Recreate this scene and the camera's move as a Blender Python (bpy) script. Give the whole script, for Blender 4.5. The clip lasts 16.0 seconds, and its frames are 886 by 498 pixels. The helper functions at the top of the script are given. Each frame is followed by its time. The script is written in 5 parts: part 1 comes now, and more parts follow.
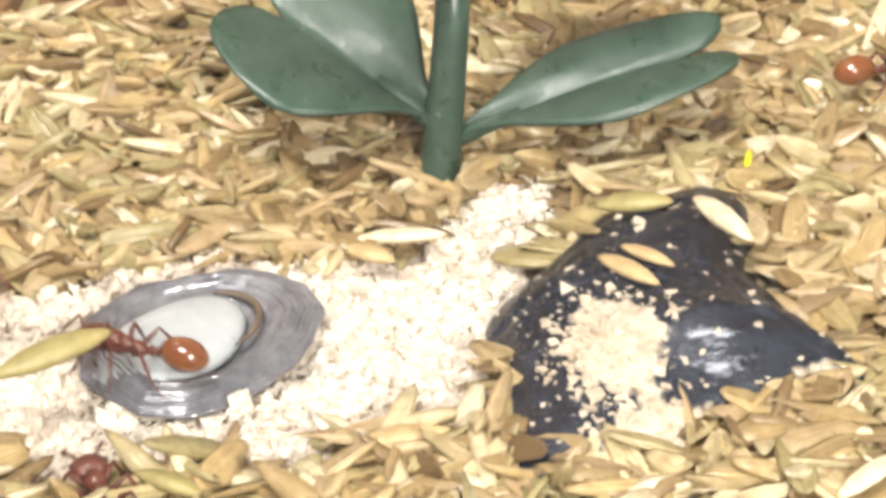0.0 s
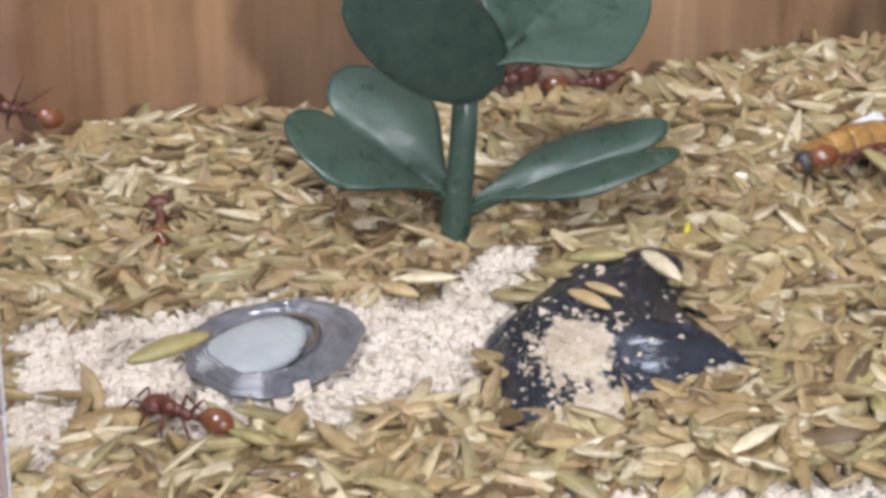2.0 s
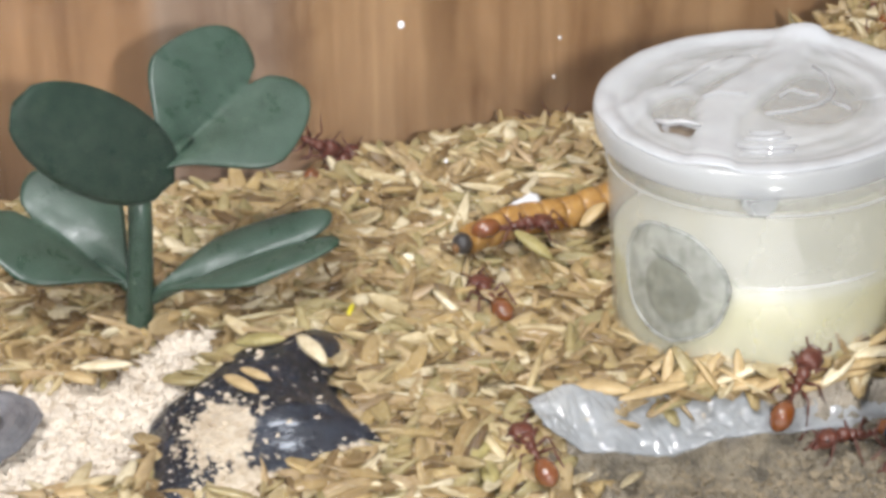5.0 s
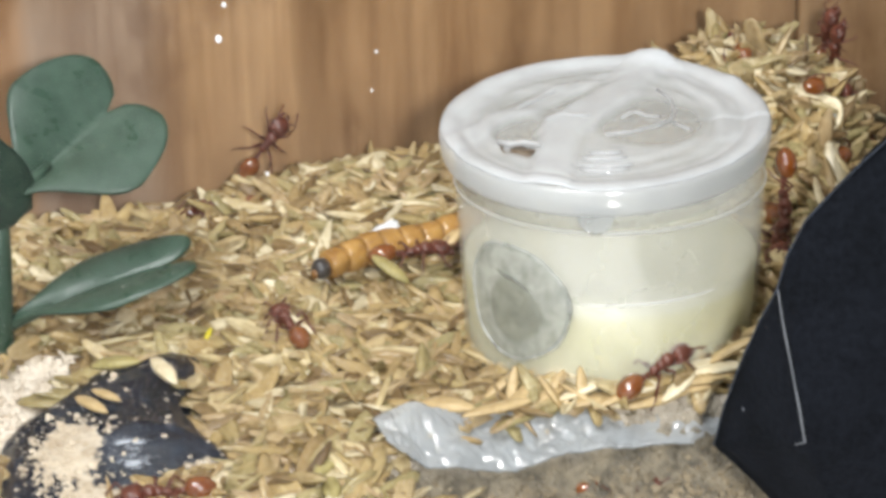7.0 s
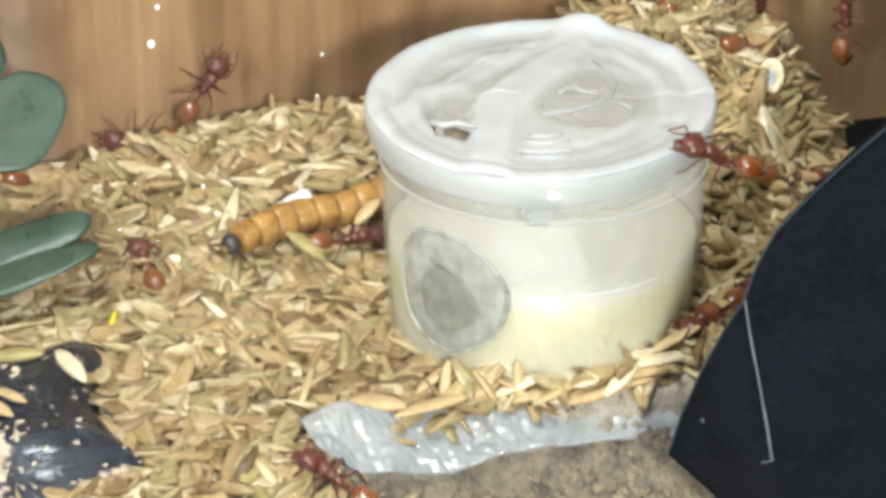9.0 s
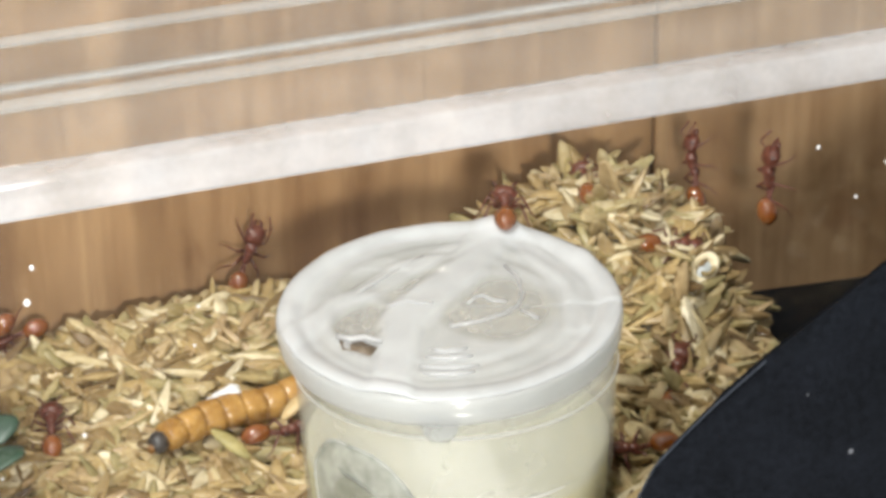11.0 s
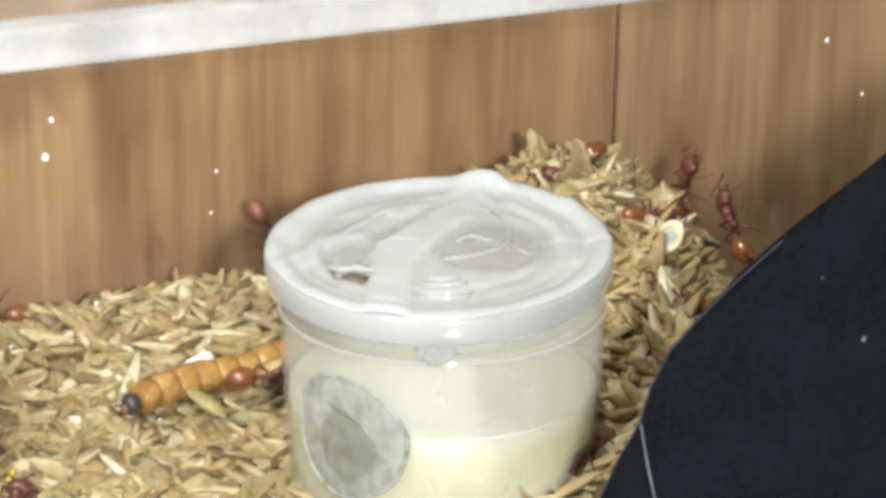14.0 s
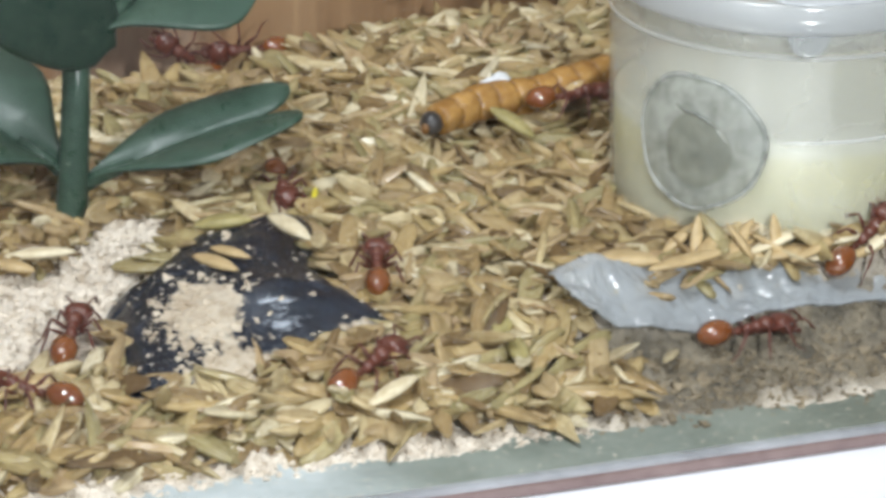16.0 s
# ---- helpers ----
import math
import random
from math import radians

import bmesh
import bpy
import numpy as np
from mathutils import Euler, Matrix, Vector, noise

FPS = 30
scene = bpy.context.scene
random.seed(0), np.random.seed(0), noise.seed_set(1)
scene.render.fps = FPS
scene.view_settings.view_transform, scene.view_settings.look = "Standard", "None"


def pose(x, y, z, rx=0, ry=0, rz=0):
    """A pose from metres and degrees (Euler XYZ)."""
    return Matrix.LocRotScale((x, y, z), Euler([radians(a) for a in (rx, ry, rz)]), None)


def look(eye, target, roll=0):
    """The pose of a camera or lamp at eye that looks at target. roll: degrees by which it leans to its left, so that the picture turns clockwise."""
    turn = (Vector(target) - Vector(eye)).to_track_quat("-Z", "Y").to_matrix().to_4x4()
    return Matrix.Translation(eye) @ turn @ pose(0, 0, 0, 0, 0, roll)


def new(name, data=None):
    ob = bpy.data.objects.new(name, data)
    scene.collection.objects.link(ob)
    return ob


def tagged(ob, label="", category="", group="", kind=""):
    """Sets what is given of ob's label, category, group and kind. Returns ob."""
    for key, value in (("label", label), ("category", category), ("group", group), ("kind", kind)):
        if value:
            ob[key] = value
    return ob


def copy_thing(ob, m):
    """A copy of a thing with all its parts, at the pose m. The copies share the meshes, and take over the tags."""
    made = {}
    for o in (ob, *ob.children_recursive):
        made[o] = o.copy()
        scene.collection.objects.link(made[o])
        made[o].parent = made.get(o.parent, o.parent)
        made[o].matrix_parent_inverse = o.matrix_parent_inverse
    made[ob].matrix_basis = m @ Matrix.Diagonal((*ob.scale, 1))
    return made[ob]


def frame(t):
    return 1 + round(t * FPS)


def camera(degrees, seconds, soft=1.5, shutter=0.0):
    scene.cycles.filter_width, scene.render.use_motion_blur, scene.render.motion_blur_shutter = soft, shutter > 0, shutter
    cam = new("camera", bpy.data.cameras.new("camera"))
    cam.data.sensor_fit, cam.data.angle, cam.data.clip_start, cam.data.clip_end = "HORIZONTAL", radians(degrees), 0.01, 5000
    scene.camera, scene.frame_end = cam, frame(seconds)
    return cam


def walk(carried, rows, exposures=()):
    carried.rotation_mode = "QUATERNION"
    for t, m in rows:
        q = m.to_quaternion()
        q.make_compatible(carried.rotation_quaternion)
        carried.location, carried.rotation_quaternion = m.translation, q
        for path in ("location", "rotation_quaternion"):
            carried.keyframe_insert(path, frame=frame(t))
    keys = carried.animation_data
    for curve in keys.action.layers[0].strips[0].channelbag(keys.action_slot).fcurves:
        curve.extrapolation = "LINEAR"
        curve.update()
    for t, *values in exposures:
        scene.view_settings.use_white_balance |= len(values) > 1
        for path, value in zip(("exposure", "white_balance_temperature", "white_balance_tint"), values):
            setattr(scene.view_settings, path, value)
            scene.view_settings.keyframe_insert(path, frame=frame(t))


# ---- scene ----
cam = camera(22.19, 16.0, soft=3.6, shutter=0.3)
CM = 0.01
# seconds, eye in centimetres, yaw, pitch and roll in degrees
PATH = [
    (0, -9.910, -13.918, 8.393, -11.517, -27.282, 0.133),
    (0.5, -10.005, -14.531, 8.860, -11.214, -26.018, 0.257),
    (1, -9.974, -16.303, 9.405, -10.142, -25.037, 0.013),
    (1.5, -10.453, -17.890, 9.504, -10.421, -23.452, 0.414),
    (2, -10.703, -19.561, 9.836, -10.216, -22.932, 0.439),
    (2.5, -11.004, -21.083, 10.067, -10.149, -22.654, 0.511),
    (3, -10.684, -22.044, 10.462, -8.890, -22.960, 0.059),
    (3.5, -9.541, -22.166, 11.245, -7.855, -24.171, -0.811),
    (4, -8.393, -22.079, 11.884, -8.586, -23.885, -1.193),
    (4.5, -8.130, -21.709, 11.423, -11.011, -22.757, -0.665),
    (4.7, -8.111, -21.714, 11.535, -11.389, -22.931, -0.676),
    (6.8, -7.024, -22.504, 11.400, -12.346, -21.547, -1.110),
    (7, -6.881, -22.552, 11.187, -12.511, -21.230, -0.901),
    (7.5, -6.432, -22.159, 10.905, -12.885, -21.563, -1.052),
    (8, -6.409, -21.658, 10.824, -13.667, -22.303, -0.782),
    (8.5, -6.835, -21.213, 11.291, -15.378, -23.465, -0.214),
    (9, -7.459, -20.459, 11.921, -17.360, -25.013, 0.659),
    (9.5, -7.031, -19.743, 12.861, -16.397, -26.568, 0.166),
    (10, -6.215, -19.663, 13.404, -15.192, -24.801, -0.192),
    (10.2, -5.857, -19.985, 13.643, -15.081, -24.696, -0.459),
    (12.5, -6.457, -20.798, 12.490, -17.930, -19.709, 0.231),
    (13, -6.761, -20.761, 12.035, -18.639, -19.173, 0.606),
    (13.5, -7.215, -20.889, 11.414, -19.313, -18.470, 1.073),
    (14, -7.383, -21.048, 10.750, -19.351, -18.036, 1.052),
    (14.5, -8.193, -20.786, 9.792, -20.605, -17.980, 1.504),
    (15, -8.858, -20.452, 9.274, -20.353, -18.590, 1.381),
    (15.5, -9.771, -19.843, 8.747, -19.910, -19.768, 1.267),
    (16, -10.461, -19.152, 8.575, -20.065, -21.080, 1.425),
]


def aim(x, y, z, yaw, pitch, roll):
    """A camera pose from centimetres and degrees."""
    a, b = radians(yaw), radians(pitch)
    ahead = Vector((-math.sin(a) * math.cos(b), math.cos(a) * math.cos(b), math.sin(b)))
    eye = Vector((x, y, z)) * CM
    return look(eye, eye + ahead * 0.2, roll)


EXPOSURES = [(0.0, 0.49, 7000, 14), (0.5, 0.68, 6600, 14), (1.0, 0.58, 6300, 15), (1.5, -0.02, 6200, 18), (2.0, -0.27, 6050, 17), (2.5, -0.48, 5950, 17), (3.0, -0.54, 6000, 15),
             (3.5, -0.35, 6100, 13), (4.5, -0.08, 6400, 14), (7.0, -0.03, 6500, 10), (8.0, -0.03, 6550, 9), (9.0, 0.18, 6600, 7), (9.5, 0.1, 6850, 9), (10.0, -0.01, 6900, 10), (12.5, 0.27, 6700, 7),
             (13.5, 0.28, 6700, 7), (14.5, -0.12, 6700, 6), (15.0, -0.22, 6750, 8), (15.5, -0.36, 6350, 8), (16.0, -0.34, 6100, 8)]
walk(cam, [(t, aim(*row)) for t, *row in PATH], EXPOSURES)

# ---- light ----
world = bpy.data.worlds.new("room_light")
scene.world = world
world.use_nodes = True
world.node_tree.nodes["Background"].inputs[0].default_value = (0.86, 0.92, 1.0, 1)
world.node_tree.nodes["Background"].inputs[1].default_value = 0.26


def area_lamp(name, eye, target, size, watts, colour):
    data = bpy.data.lights.new(name, "AREA")
    data.shape, data.size, data.energy, data.color = "DISK", size * CM, watts, colour
    ob = new(name, data)
    ob.matrix_world = look(Vector(eye) * CM, Vector(target) * CM)
    return ob


area_lamp("ceiling_lamp", (-24, -20, 53), (-4, 0, 0), 22, 3.7, (0.975, 0.98, 0.99))
area_lamp("torch_lamp", (-4.7, -22.4, 11.3), (-3, 0, 1), 1.3, 0.50, (1.0, 0.985, 0.96))


# ---- materials ----
def material(name):
    m = bpy.data.materials.new(name)
    m.use_nodes = True
    t = m.node_tree
    return m, t, t.nodes["Principled BSDF"], t.nodes["Material Output"]


def node(t, kind, **values):
    n = t.nodes.new(kind)
    for key, value in values.items():
        n.inputs[key.replace("_", " ")].default_value = value
    return n


def coords(t):
    return t.nodes.new("ShaderNodeTexCoord").outputs["Object"]


def noise_tex(t, scale, detail=4.0, rough=0.6, vector=None):
    n = node(t, "ShaderNodeTexNoise", Scale=scale, Detail=detail, Roughness=rough)
    t.links.new(vector or coords(t), n.inputs["Vector"])
    return n.outputs["Fac"]


def ramp(t, fac, *stops):
    r = t.nodes.new("ShaderNodeValToRGB")
    e = r.color_ramp.elements
    while len(e) < len(stops):
        e.new(0.5)
    for k, (at, c) in zip(e, stops):
        k.position, k.color = at, (*c, 1)
    t.links.new(fac, r.inputs[0])
    return r.outputs[0]


def mixed(t, fac, a, b, mode="MIX"):
    m = t.nodes.new("ShaderNodeMix")
    m.data_type, m.blend_type = "RGBA", mode
    for key, value in ((0, fac), (6, a), (7, b)):
        if isinstance(value, (int, float)):
            m.inputs[key].default_value = value
        elif isinstance(value, tuple):
            m.inputs[key].default_value = (*value, 1)
        else:
            t.links.new(value, m.inputs[key])
    return m.outputs[2]


def bump(t, shader, height, strength, distance):
    b = node(t, "ShaderNodeBump", Strength=strength, Distance=distance * CM)
    t.links.new(height, b.inputs["Height"])
    t.links.new(b.outputs[0], shader.inputs["Normal"])


def mottled(name, dark, light, scale, rough=0.6, relief=0.0, fine=0.0, **extra):
    """A surface that varies at two scales; scale in features per centimetre."""
    m, t, s, _ = material(name)
    big = noise_tex(t, scale * 100, 3)
    small = noise_tex(t, scale * 620, 4)
    c = ramp(t, big, (0.3, dark), (0.7, light))
    c = mixed(t, 0.35, c, ramp(t, small, (0.25, dark), (0.75, light)))
    t.links.new(c, s.inputs["Base Color"])
    s.inputs["Roughness"].default_value = rough
    for key, value in extra.items():
        s.inputs[key.replace("_", " ")].default_value = value
    if relief:
        bump(t, s, small if fine else big, 0.6, relief)
    return m


def husk_material():
    m, t, s, _ = material("straw_husk")
    geo = t.nodes.new("ShaderNodeNewGeometry").outputs["Random Per Island"]
    c = ramp(t, geo, (0.0, (0.17, 0.11, 0.052)), (0.15, (0.36, 0.26, 0.128)), (0.36, (0.54, 0.41, 0.20)),
             (0.48, (0.36, 0.315, 0.155)), (0.57, (0.48, 0.41, 0.215)), (0.70, (0.50, 0.37, 0.21)), (0.84, (0.62, 0.51, 0.285)), (1.0, (0.79, 0.72, 0.52)))
    at = t.nodes.new("ShaderNodeAttribute")
    at.attribute_name = "streak"
    wave = node(t, "ShaderNodeTexNoise", Scale=13.0, Detail=2.0)
    wave.noise_dimensions = "1D"
    t.links.new(at.outputs["Fac"], wave.inputs["W"])
    c = mixed(t, 0.5, c, ramp(t, wave.outputs["Fac"], (0.3, (0.62, 0.54, 0.44)), (0.65, (1, 1, 1))), "MULTIPLY")
    spots = noise_tex(t, 900, 3)
    c = mixed(t, 0.45, c, ramp(t, spots, (0.35, (0.5, 0.42, 0.32)), (0.6, (1, 1, 1))), "MULTIPLY")
    t.links.new(c, s.inputs["Base Color"])
    s.inputs["Roughness"].default_value = 0.27
    s.inputs["Specular IOR Level"].default_value = 0.65
    bump(t, s, wave.outputs["Fac"], 0.8, 0.02)
    return m


def single_husk_material(name, dark, light):
    return mottled(name, dark, light, 6.0, 0.45, 0.01)


def sand_material():
    m, t, s, _ = material("pale_sand")
    v = node(t, "ShaderNodeTexVoronoi", Scale=2200.0)
    t.links.new(coords(t), v.inputs["Vector"])
    big, mid = noise_tex(t, 130, 4), noise_tex(t, 700, 5, 0.7)
    c = ramp(t, big, (0.3, (0.63, 0.545, 0.44)), (0.7, (0.82, 0.745, 0.64)))
    c = mixed(t, 0.4, c, ramp(t, mid, (0.3, (0.50, 0.40, 0.28)), (0.55, (0.82, 0.745, 0.64))))
    at = t.nodes.new("ShaderNodeAttribute")
    at.attribute_name = "dirt"
    grime = ramp(t, noise_tex(t, 330, 5, 0.7), (0.35, (0.05, 0.042, 0.028)), (0.65, (0.24, 0.20, 0.135)))
    c = mixed(t, at.outputs["Fac"], c, grime)
    t.links.new(c, s.inputs["Base Color"])
    s.inputs["Roughness"].default_value = 0.8
    h = mixed(t, 0.5, mid, v.outputs["Distance"])
    bump(t, s, h, 0.9, 0.06)
    return m


def clear_material(name, tint, gloss=0.02):
    """A thin clear pane: light goes straight through, with a mirror's gloss on it."""
    m, t, s, out = material(name)
    t.nodes.remove(s)
    clear = node(t, "ShaderNodeBsdfTransparent", Color=(*tint, 1))
    shine = node(t, "ShaderNodeBsdfGlossy", Roughness=gloss)
    face = node(t, "ShaderNodeLayerWeight", Blend=0.5)
    power = t.nodes.new("ShaderNodeMath")
    power.operation = "POWER"
    power.inputs[1].default_value = 5.0
    t.links.new(face.outputs["Facing"], power.inputs[0])
    fres = t.nodes.new("ShaderNodeMath")
    fres.operation = "MULTIPLY_ADD"
    fres.inputs[1].default_value, fres.inputs[2].default_value = 0.45, 0.005
    t.links.new(power.outputs[0], fres.inputs[0])
    mix = t.nodes.new("ShaderNodeMixShader")
    t.links.new(fres.outputs[0], mix.inputs[0])
    t.links.new(clear.outputs[0], mix.inputs[1])
    t.links.new(shine.outputs[0], mix.inputs[2])
    t.links.new(mix.outputs[0], out.inputs[0])
    return m


def milky_material(name, colour, clear, rough=0.25, stains=0.25, crinkle=260, deep=0.15, blotch=120, scatter=0.35, glaze=0.045):
    """Translucent plastic: part of the light passes straight, part scatters through."""
    m, t, s, out = material(name)
    c = ramp(t, noise_tex(t, blotch, 4), (0.3, tuple(v * (1 - stains) for v in colour)), (0.65, colour))
    t.links.new(c, s.inputs["Base Color"])
    s.inputs["Roughness"].default_value = rough
    back = t.nodes.new("ShaderNodeBsdfTranslucent")
    t.links.new(c, back.inputs[0])
    through_ = node(t, "ShaderNodeBsdfTransparent", Color=(0.97, 0.97, 0.95, 1))
    a, b = t.nodes.new("ShaderNodeMixShader"), t.nodes.new("ShaderNodeMixShader")
    a.inputs[0].default_value, b.inputs[0].default_value = scatter, clear
    t.links.new(s.outputs[0], a.inputs[1])
    t.links.new(back.outputs[0], a.inputs[2])
    t.links.new(a.outputs[0], b.inputs[1])
    t.links.new(through_.outputs[0], b.inputs[2])
    coat = t.nodes.new("ShaderNodeMixShader")
    coat.inputs[0].default_value = glaze
    shine = node(t, "ShaderNodeBsdfGlossy", Roughness=rough)
    t.links.new(b.outputs[0], coat.inputs[1])
    t.links.new(shine.outputs[0], coat.inputs[2])
    t.links.new(coat.outputs[0], out.inputs[0])
    relief = noise_tex(t, crinkle, 4)
    bump(t, s, relief, deep, 0.03)
    bump(t, shine, relief, deep, 0.03)
    return m


def wood_material():
    m, t, s, _ = material("varnished_wood")
    mp = t.nodes.new("ShaderNodeMapping")
    mp.inputs["Scale"].default_value = (1, 1, 0.06)
    t.links.new(coords(t), mp.inputs["Vector"])
    grain, broad = noise_tex(t, 140, 6, 0.65, mp.outputs[0]), noise_tex(t, 34, 3, 0.5, mp.outputs[0])
    c = ramp(t, broad, (0.3, (0.27, 0.168, 0.084)), (0.5, (0.41, 0.288, 0.160)), (0.7, (0.55, 0.425, 0.262)))
    c = mixed(t, 0.5, c, ramp(t, grain, (0.36, (0.17, 0.10, 0.05)), (0.63, (0.58, 0.445, 0.275))))
    mp = t.nodes.new("ShaderNodeMapping")
    mp.inputs["Scale"].default_value = (1, 1, 0.02)
    t.links.new(coords(t), mp.inputs["Vector"])
    c = mixed(t, 0.42, c, ramp(t, noise_tex(t, 150, 3, 0.6, mp.outputs[0]), (0.34, (0.55, 0.5, 0.46)), (0.45, (1, 1, 1)), (0.66, (1.12, 1.1, 1.06))), "MULTIPLY")
    axis = t.nodes.new("ShaderNodeSeparateXYZ")
    t.links.new(coords(t), axis.inputs[0])
    span = node(t, "ShaderNodeMapRange")
    for key, value in ((1, -0.14), (2, 0.10)):
        span.inputs[key].default_value = value
    t.links.new(axis.outputs[0], span.inputs[0])
    tint = ramp(t, span.outputs[0], (0.10, (0.86, 0.80, 1.0)), (0.135, (1.1, 0.98, 0.9)), (0.325, (1.05, 0.95, 0.9)), (0.337, (0.92, 1.02, 1.34)), (0.395, (0.92, 1.0, 1.28)), (0.42, (1.1, 1.05, 1.0)),
                (0.58, (1.15, 1.1, 1.05)), (0.745, (1.2, 1.15, 1.1)), (0.772, (1.1, 1.06, 1.02)), (0.781, (0.95, 0.93, 0.92)))
    c = mixed(t, 1.0, c, tint, "MULTIPLY")
    c = mixed(t, 1.0, c, (0.90, 0.835, 0.815), "MULTIPLY")
    mp = t.nodes.new("ShaderNodeMapping")
    mp.inputs["Scale"].default_value = (1, 1, 0.55)
    t.links.new(coords(t), mp.inputs["Vector"])
    # Blotches in the colour stand in for husks mirrored in the back wall.
    dark_blotch = noise_tex(t, 62, 5, 0.6, mp.outputs[0])
    c = mixed(t, 1.0, c, ramp(t, dark_blotch, (0.38, (0.80, 0.72, 0.68)), (0.46, (1.06, 1.0, 0.97)), (0.62, (1.22, 1.16, 1.12))), "MULTIPLY")
    t.links.new(c, s.inputs["Base Color"])
    r = ramp(t, dark_blotch, (0.4, (0.3, 0.3, 0.3)), (0.6, (0.5, 0.5, 0.5)))
    t.links.new(r, s.inputs["Roughness"])
    return m


def leaf_material(name, tone, shine):
    m, t, s, _ = material(name)
    k = lambda r, g, b: (r * tone, g * tone * 1.06, b * tone * 0.88)
    c = ramp(t, noise_tex(t, 60, 4), (0.3, k(0.030, 0.066, 0.052)), (0.7, k(0.056, 0.105, 0.088)))
    c = mixed(t, 0.5, c, ramp(t, noise_tex(t, 420, 6, 0.7), (0.3, k(0.018, 0.046, 0.034)), (0.55, k(0.06, 0.105, 0.09)), (0.75, k(0.13, 0.18, 0.16))))
    dust = ramp(t, noise_tex(t, 1500, 3, 0.6), (0.66, (0, 0, 0)), (0.74, (0.5, 0.5, 0.5)))
    c = mixed(t, dust, c, k(0.30, 0.33, 0.30))
    t.links.new(c, s.inputs["Base Color"])
    r = ramp(t, noise_tex(t, 240, 5, 0.7), (0.35, (0.22, 0.22, 0.22)), (0.65, (0.5, 0.5, 0.5)))
    t.links.new(r, s.inputs["Roughness"])
    s.inputs["Specular IOR Level"].default_value = shine
    bump(t, s, noise_tex(t, 320, 4), 0.4, 0.03)
    return m


def shell_material():
    m, t, s, _ = material("mussel_shell")
    sp = noise_tex(t, 260, 6, 0.7)
    c = ramp(t, sp, (0.35, (0.006, 0.009, 0.016)), (0.60, (0.016, 0.022, 0.036)), (0.74, (0.075, 0.09, 0.115)))
    grit = mixed(t, 0.35, noise_tex(t, 260, 4, 0.62), noise_tex(t, 1100, 3, 0.6))
    at = t.nodes.new("ShaderNodeAttribute")
    at.attribute_name = "dust"
    cover = mixed(t, 0.6, at.outputs["Color"], grit)
    cover = ramp(t, cover, (0.515, (0, 0, 0)), (0.555, (1, 1, 1)))
    c = mixed(t, cover, c, ramp(t, noise_tex(t, 800, 4, 0.7), (0.3, (0.36, 0.28, 0.19)), (0.7, (0.66, 0.59, 0.48))))
    # Pale streaks paint the shell's bright highlight into its colour.
    at = t.nodes.new("ShaderNodeAttribute")
    at.attribute_name = "shell_glint"
    mp = t.nodes.new("ShaderNodeMapping")
    mp.inputs["Rotation"].default_value = (0, 0, 0.7)
    mp.inputs["Scale"].default_value = (1, 3.5, 1)
    t.links.new(coords(t), mp.inputs["Vector"])
    shell_glint = ramp(t, mixed(t, 0.55, at.outputs["Color"], noise_tex(t, 420, 6, 0.75, mp.outputs[0])), (0.53, (0, 0, 0)), (0.60, (0.9, 0.9, 0.9)))
    c = mixed(t, shell_glint, c, (0.42, 0.46, 0.52))
    t.links.new(c, s.inputs["Base Color"])
    r = ramp(t, cover, (0.0, (0.23, 0.23, 0.23)), (0.5, (0.85, 0.85, 0.85)))
    t.links.new(r, s.inputs["Roughness"])
    bump(t, s, noise_tex(t, 420, 6, 0.7), 0.9, 0.05)
    return m


def felt_material():
    m, t, s, _ = material("black_felt")
    c = ramp(t, noise_tex(t, 1500, 4, 0.7), (0.3, (0.001, 0.0015, 0.0025)), (0.7, (0.009, 0.011, 0.0155)))
    c = mixed(t, 0.5, c, ramp(t, noise_tex(t, 120, 3), (0.3, (0.001, 0.0015, 0.002)), (0.7, (0.006, 0.0075, 0.011))))
    v = node(t, "ShaderNodeTexVoronoi", Scale=190.0, Randomness=1.0)
    t.links.new(coords(t), v.inputs["Vector"])
    c = mixed(t, ramp(t, v.outputs["Distance"], (0.03, (0.7, 0.7, 0.7)), (0.06, (0, 0, 0))), c, (0.16, 0.17, 0.19))
    t.links.new(c, s.inputs["Base Color"])
    s.inputs["Roughness"].default_value = 1.0
    s.inputs["Specular IOR Level"].default_value = 0.1
    bump(t, s, noise_tex(t, 1900, 3), 0.8, 0.03)
    return m


def plate_material():
    """Cloudy clear plastic with grime; its bluish-to-dark ramp along x paints in a reflection."""
    m, t, s, _ = material("cloudy_floor")
    axis = t.nodes.new("ShaderNodeSeparateXYZ")
    t.links.new(coords(t), axis.inputs[0])
    span = node(t, "ShaderNodeMapRange")
    for key, value in ((1, -0.10), (2, 0.02)):
        span.inputs[key].default_value = value
    t.links.new(axis.outputs[0], span.inputs[0])
    c = ramp(t, span.outputs[0], (0.1, (0.58, 0.63, 0.66)), (0.34, (0.50, 0.55, 0.56)), (0.44, (0.24, 0.27, 0.24)), (0.9, (0.15, 0.165, 0.135)))
    c = mixed(t, 0.8, c, ramp(t, noise_tex(t, 130, 5, 0.65), (0.35, (0.66, 0.68, 0.66)), (0.62, (1.05, 1.05, 1.05))), "MULTIPLY")
    c = mixed(t, ramp(t, noise_tex(t, 1300, 4, 0.7), (0.60, (0, 0, 0)), (0.68, (0.7, 0.7, 0.7))), c, (0.62, 0.55, 0.44))
    t.links.new(c, s.inputs["Base Color"])
    s.inputs["Roughness"].default_value = 0.3
    return m


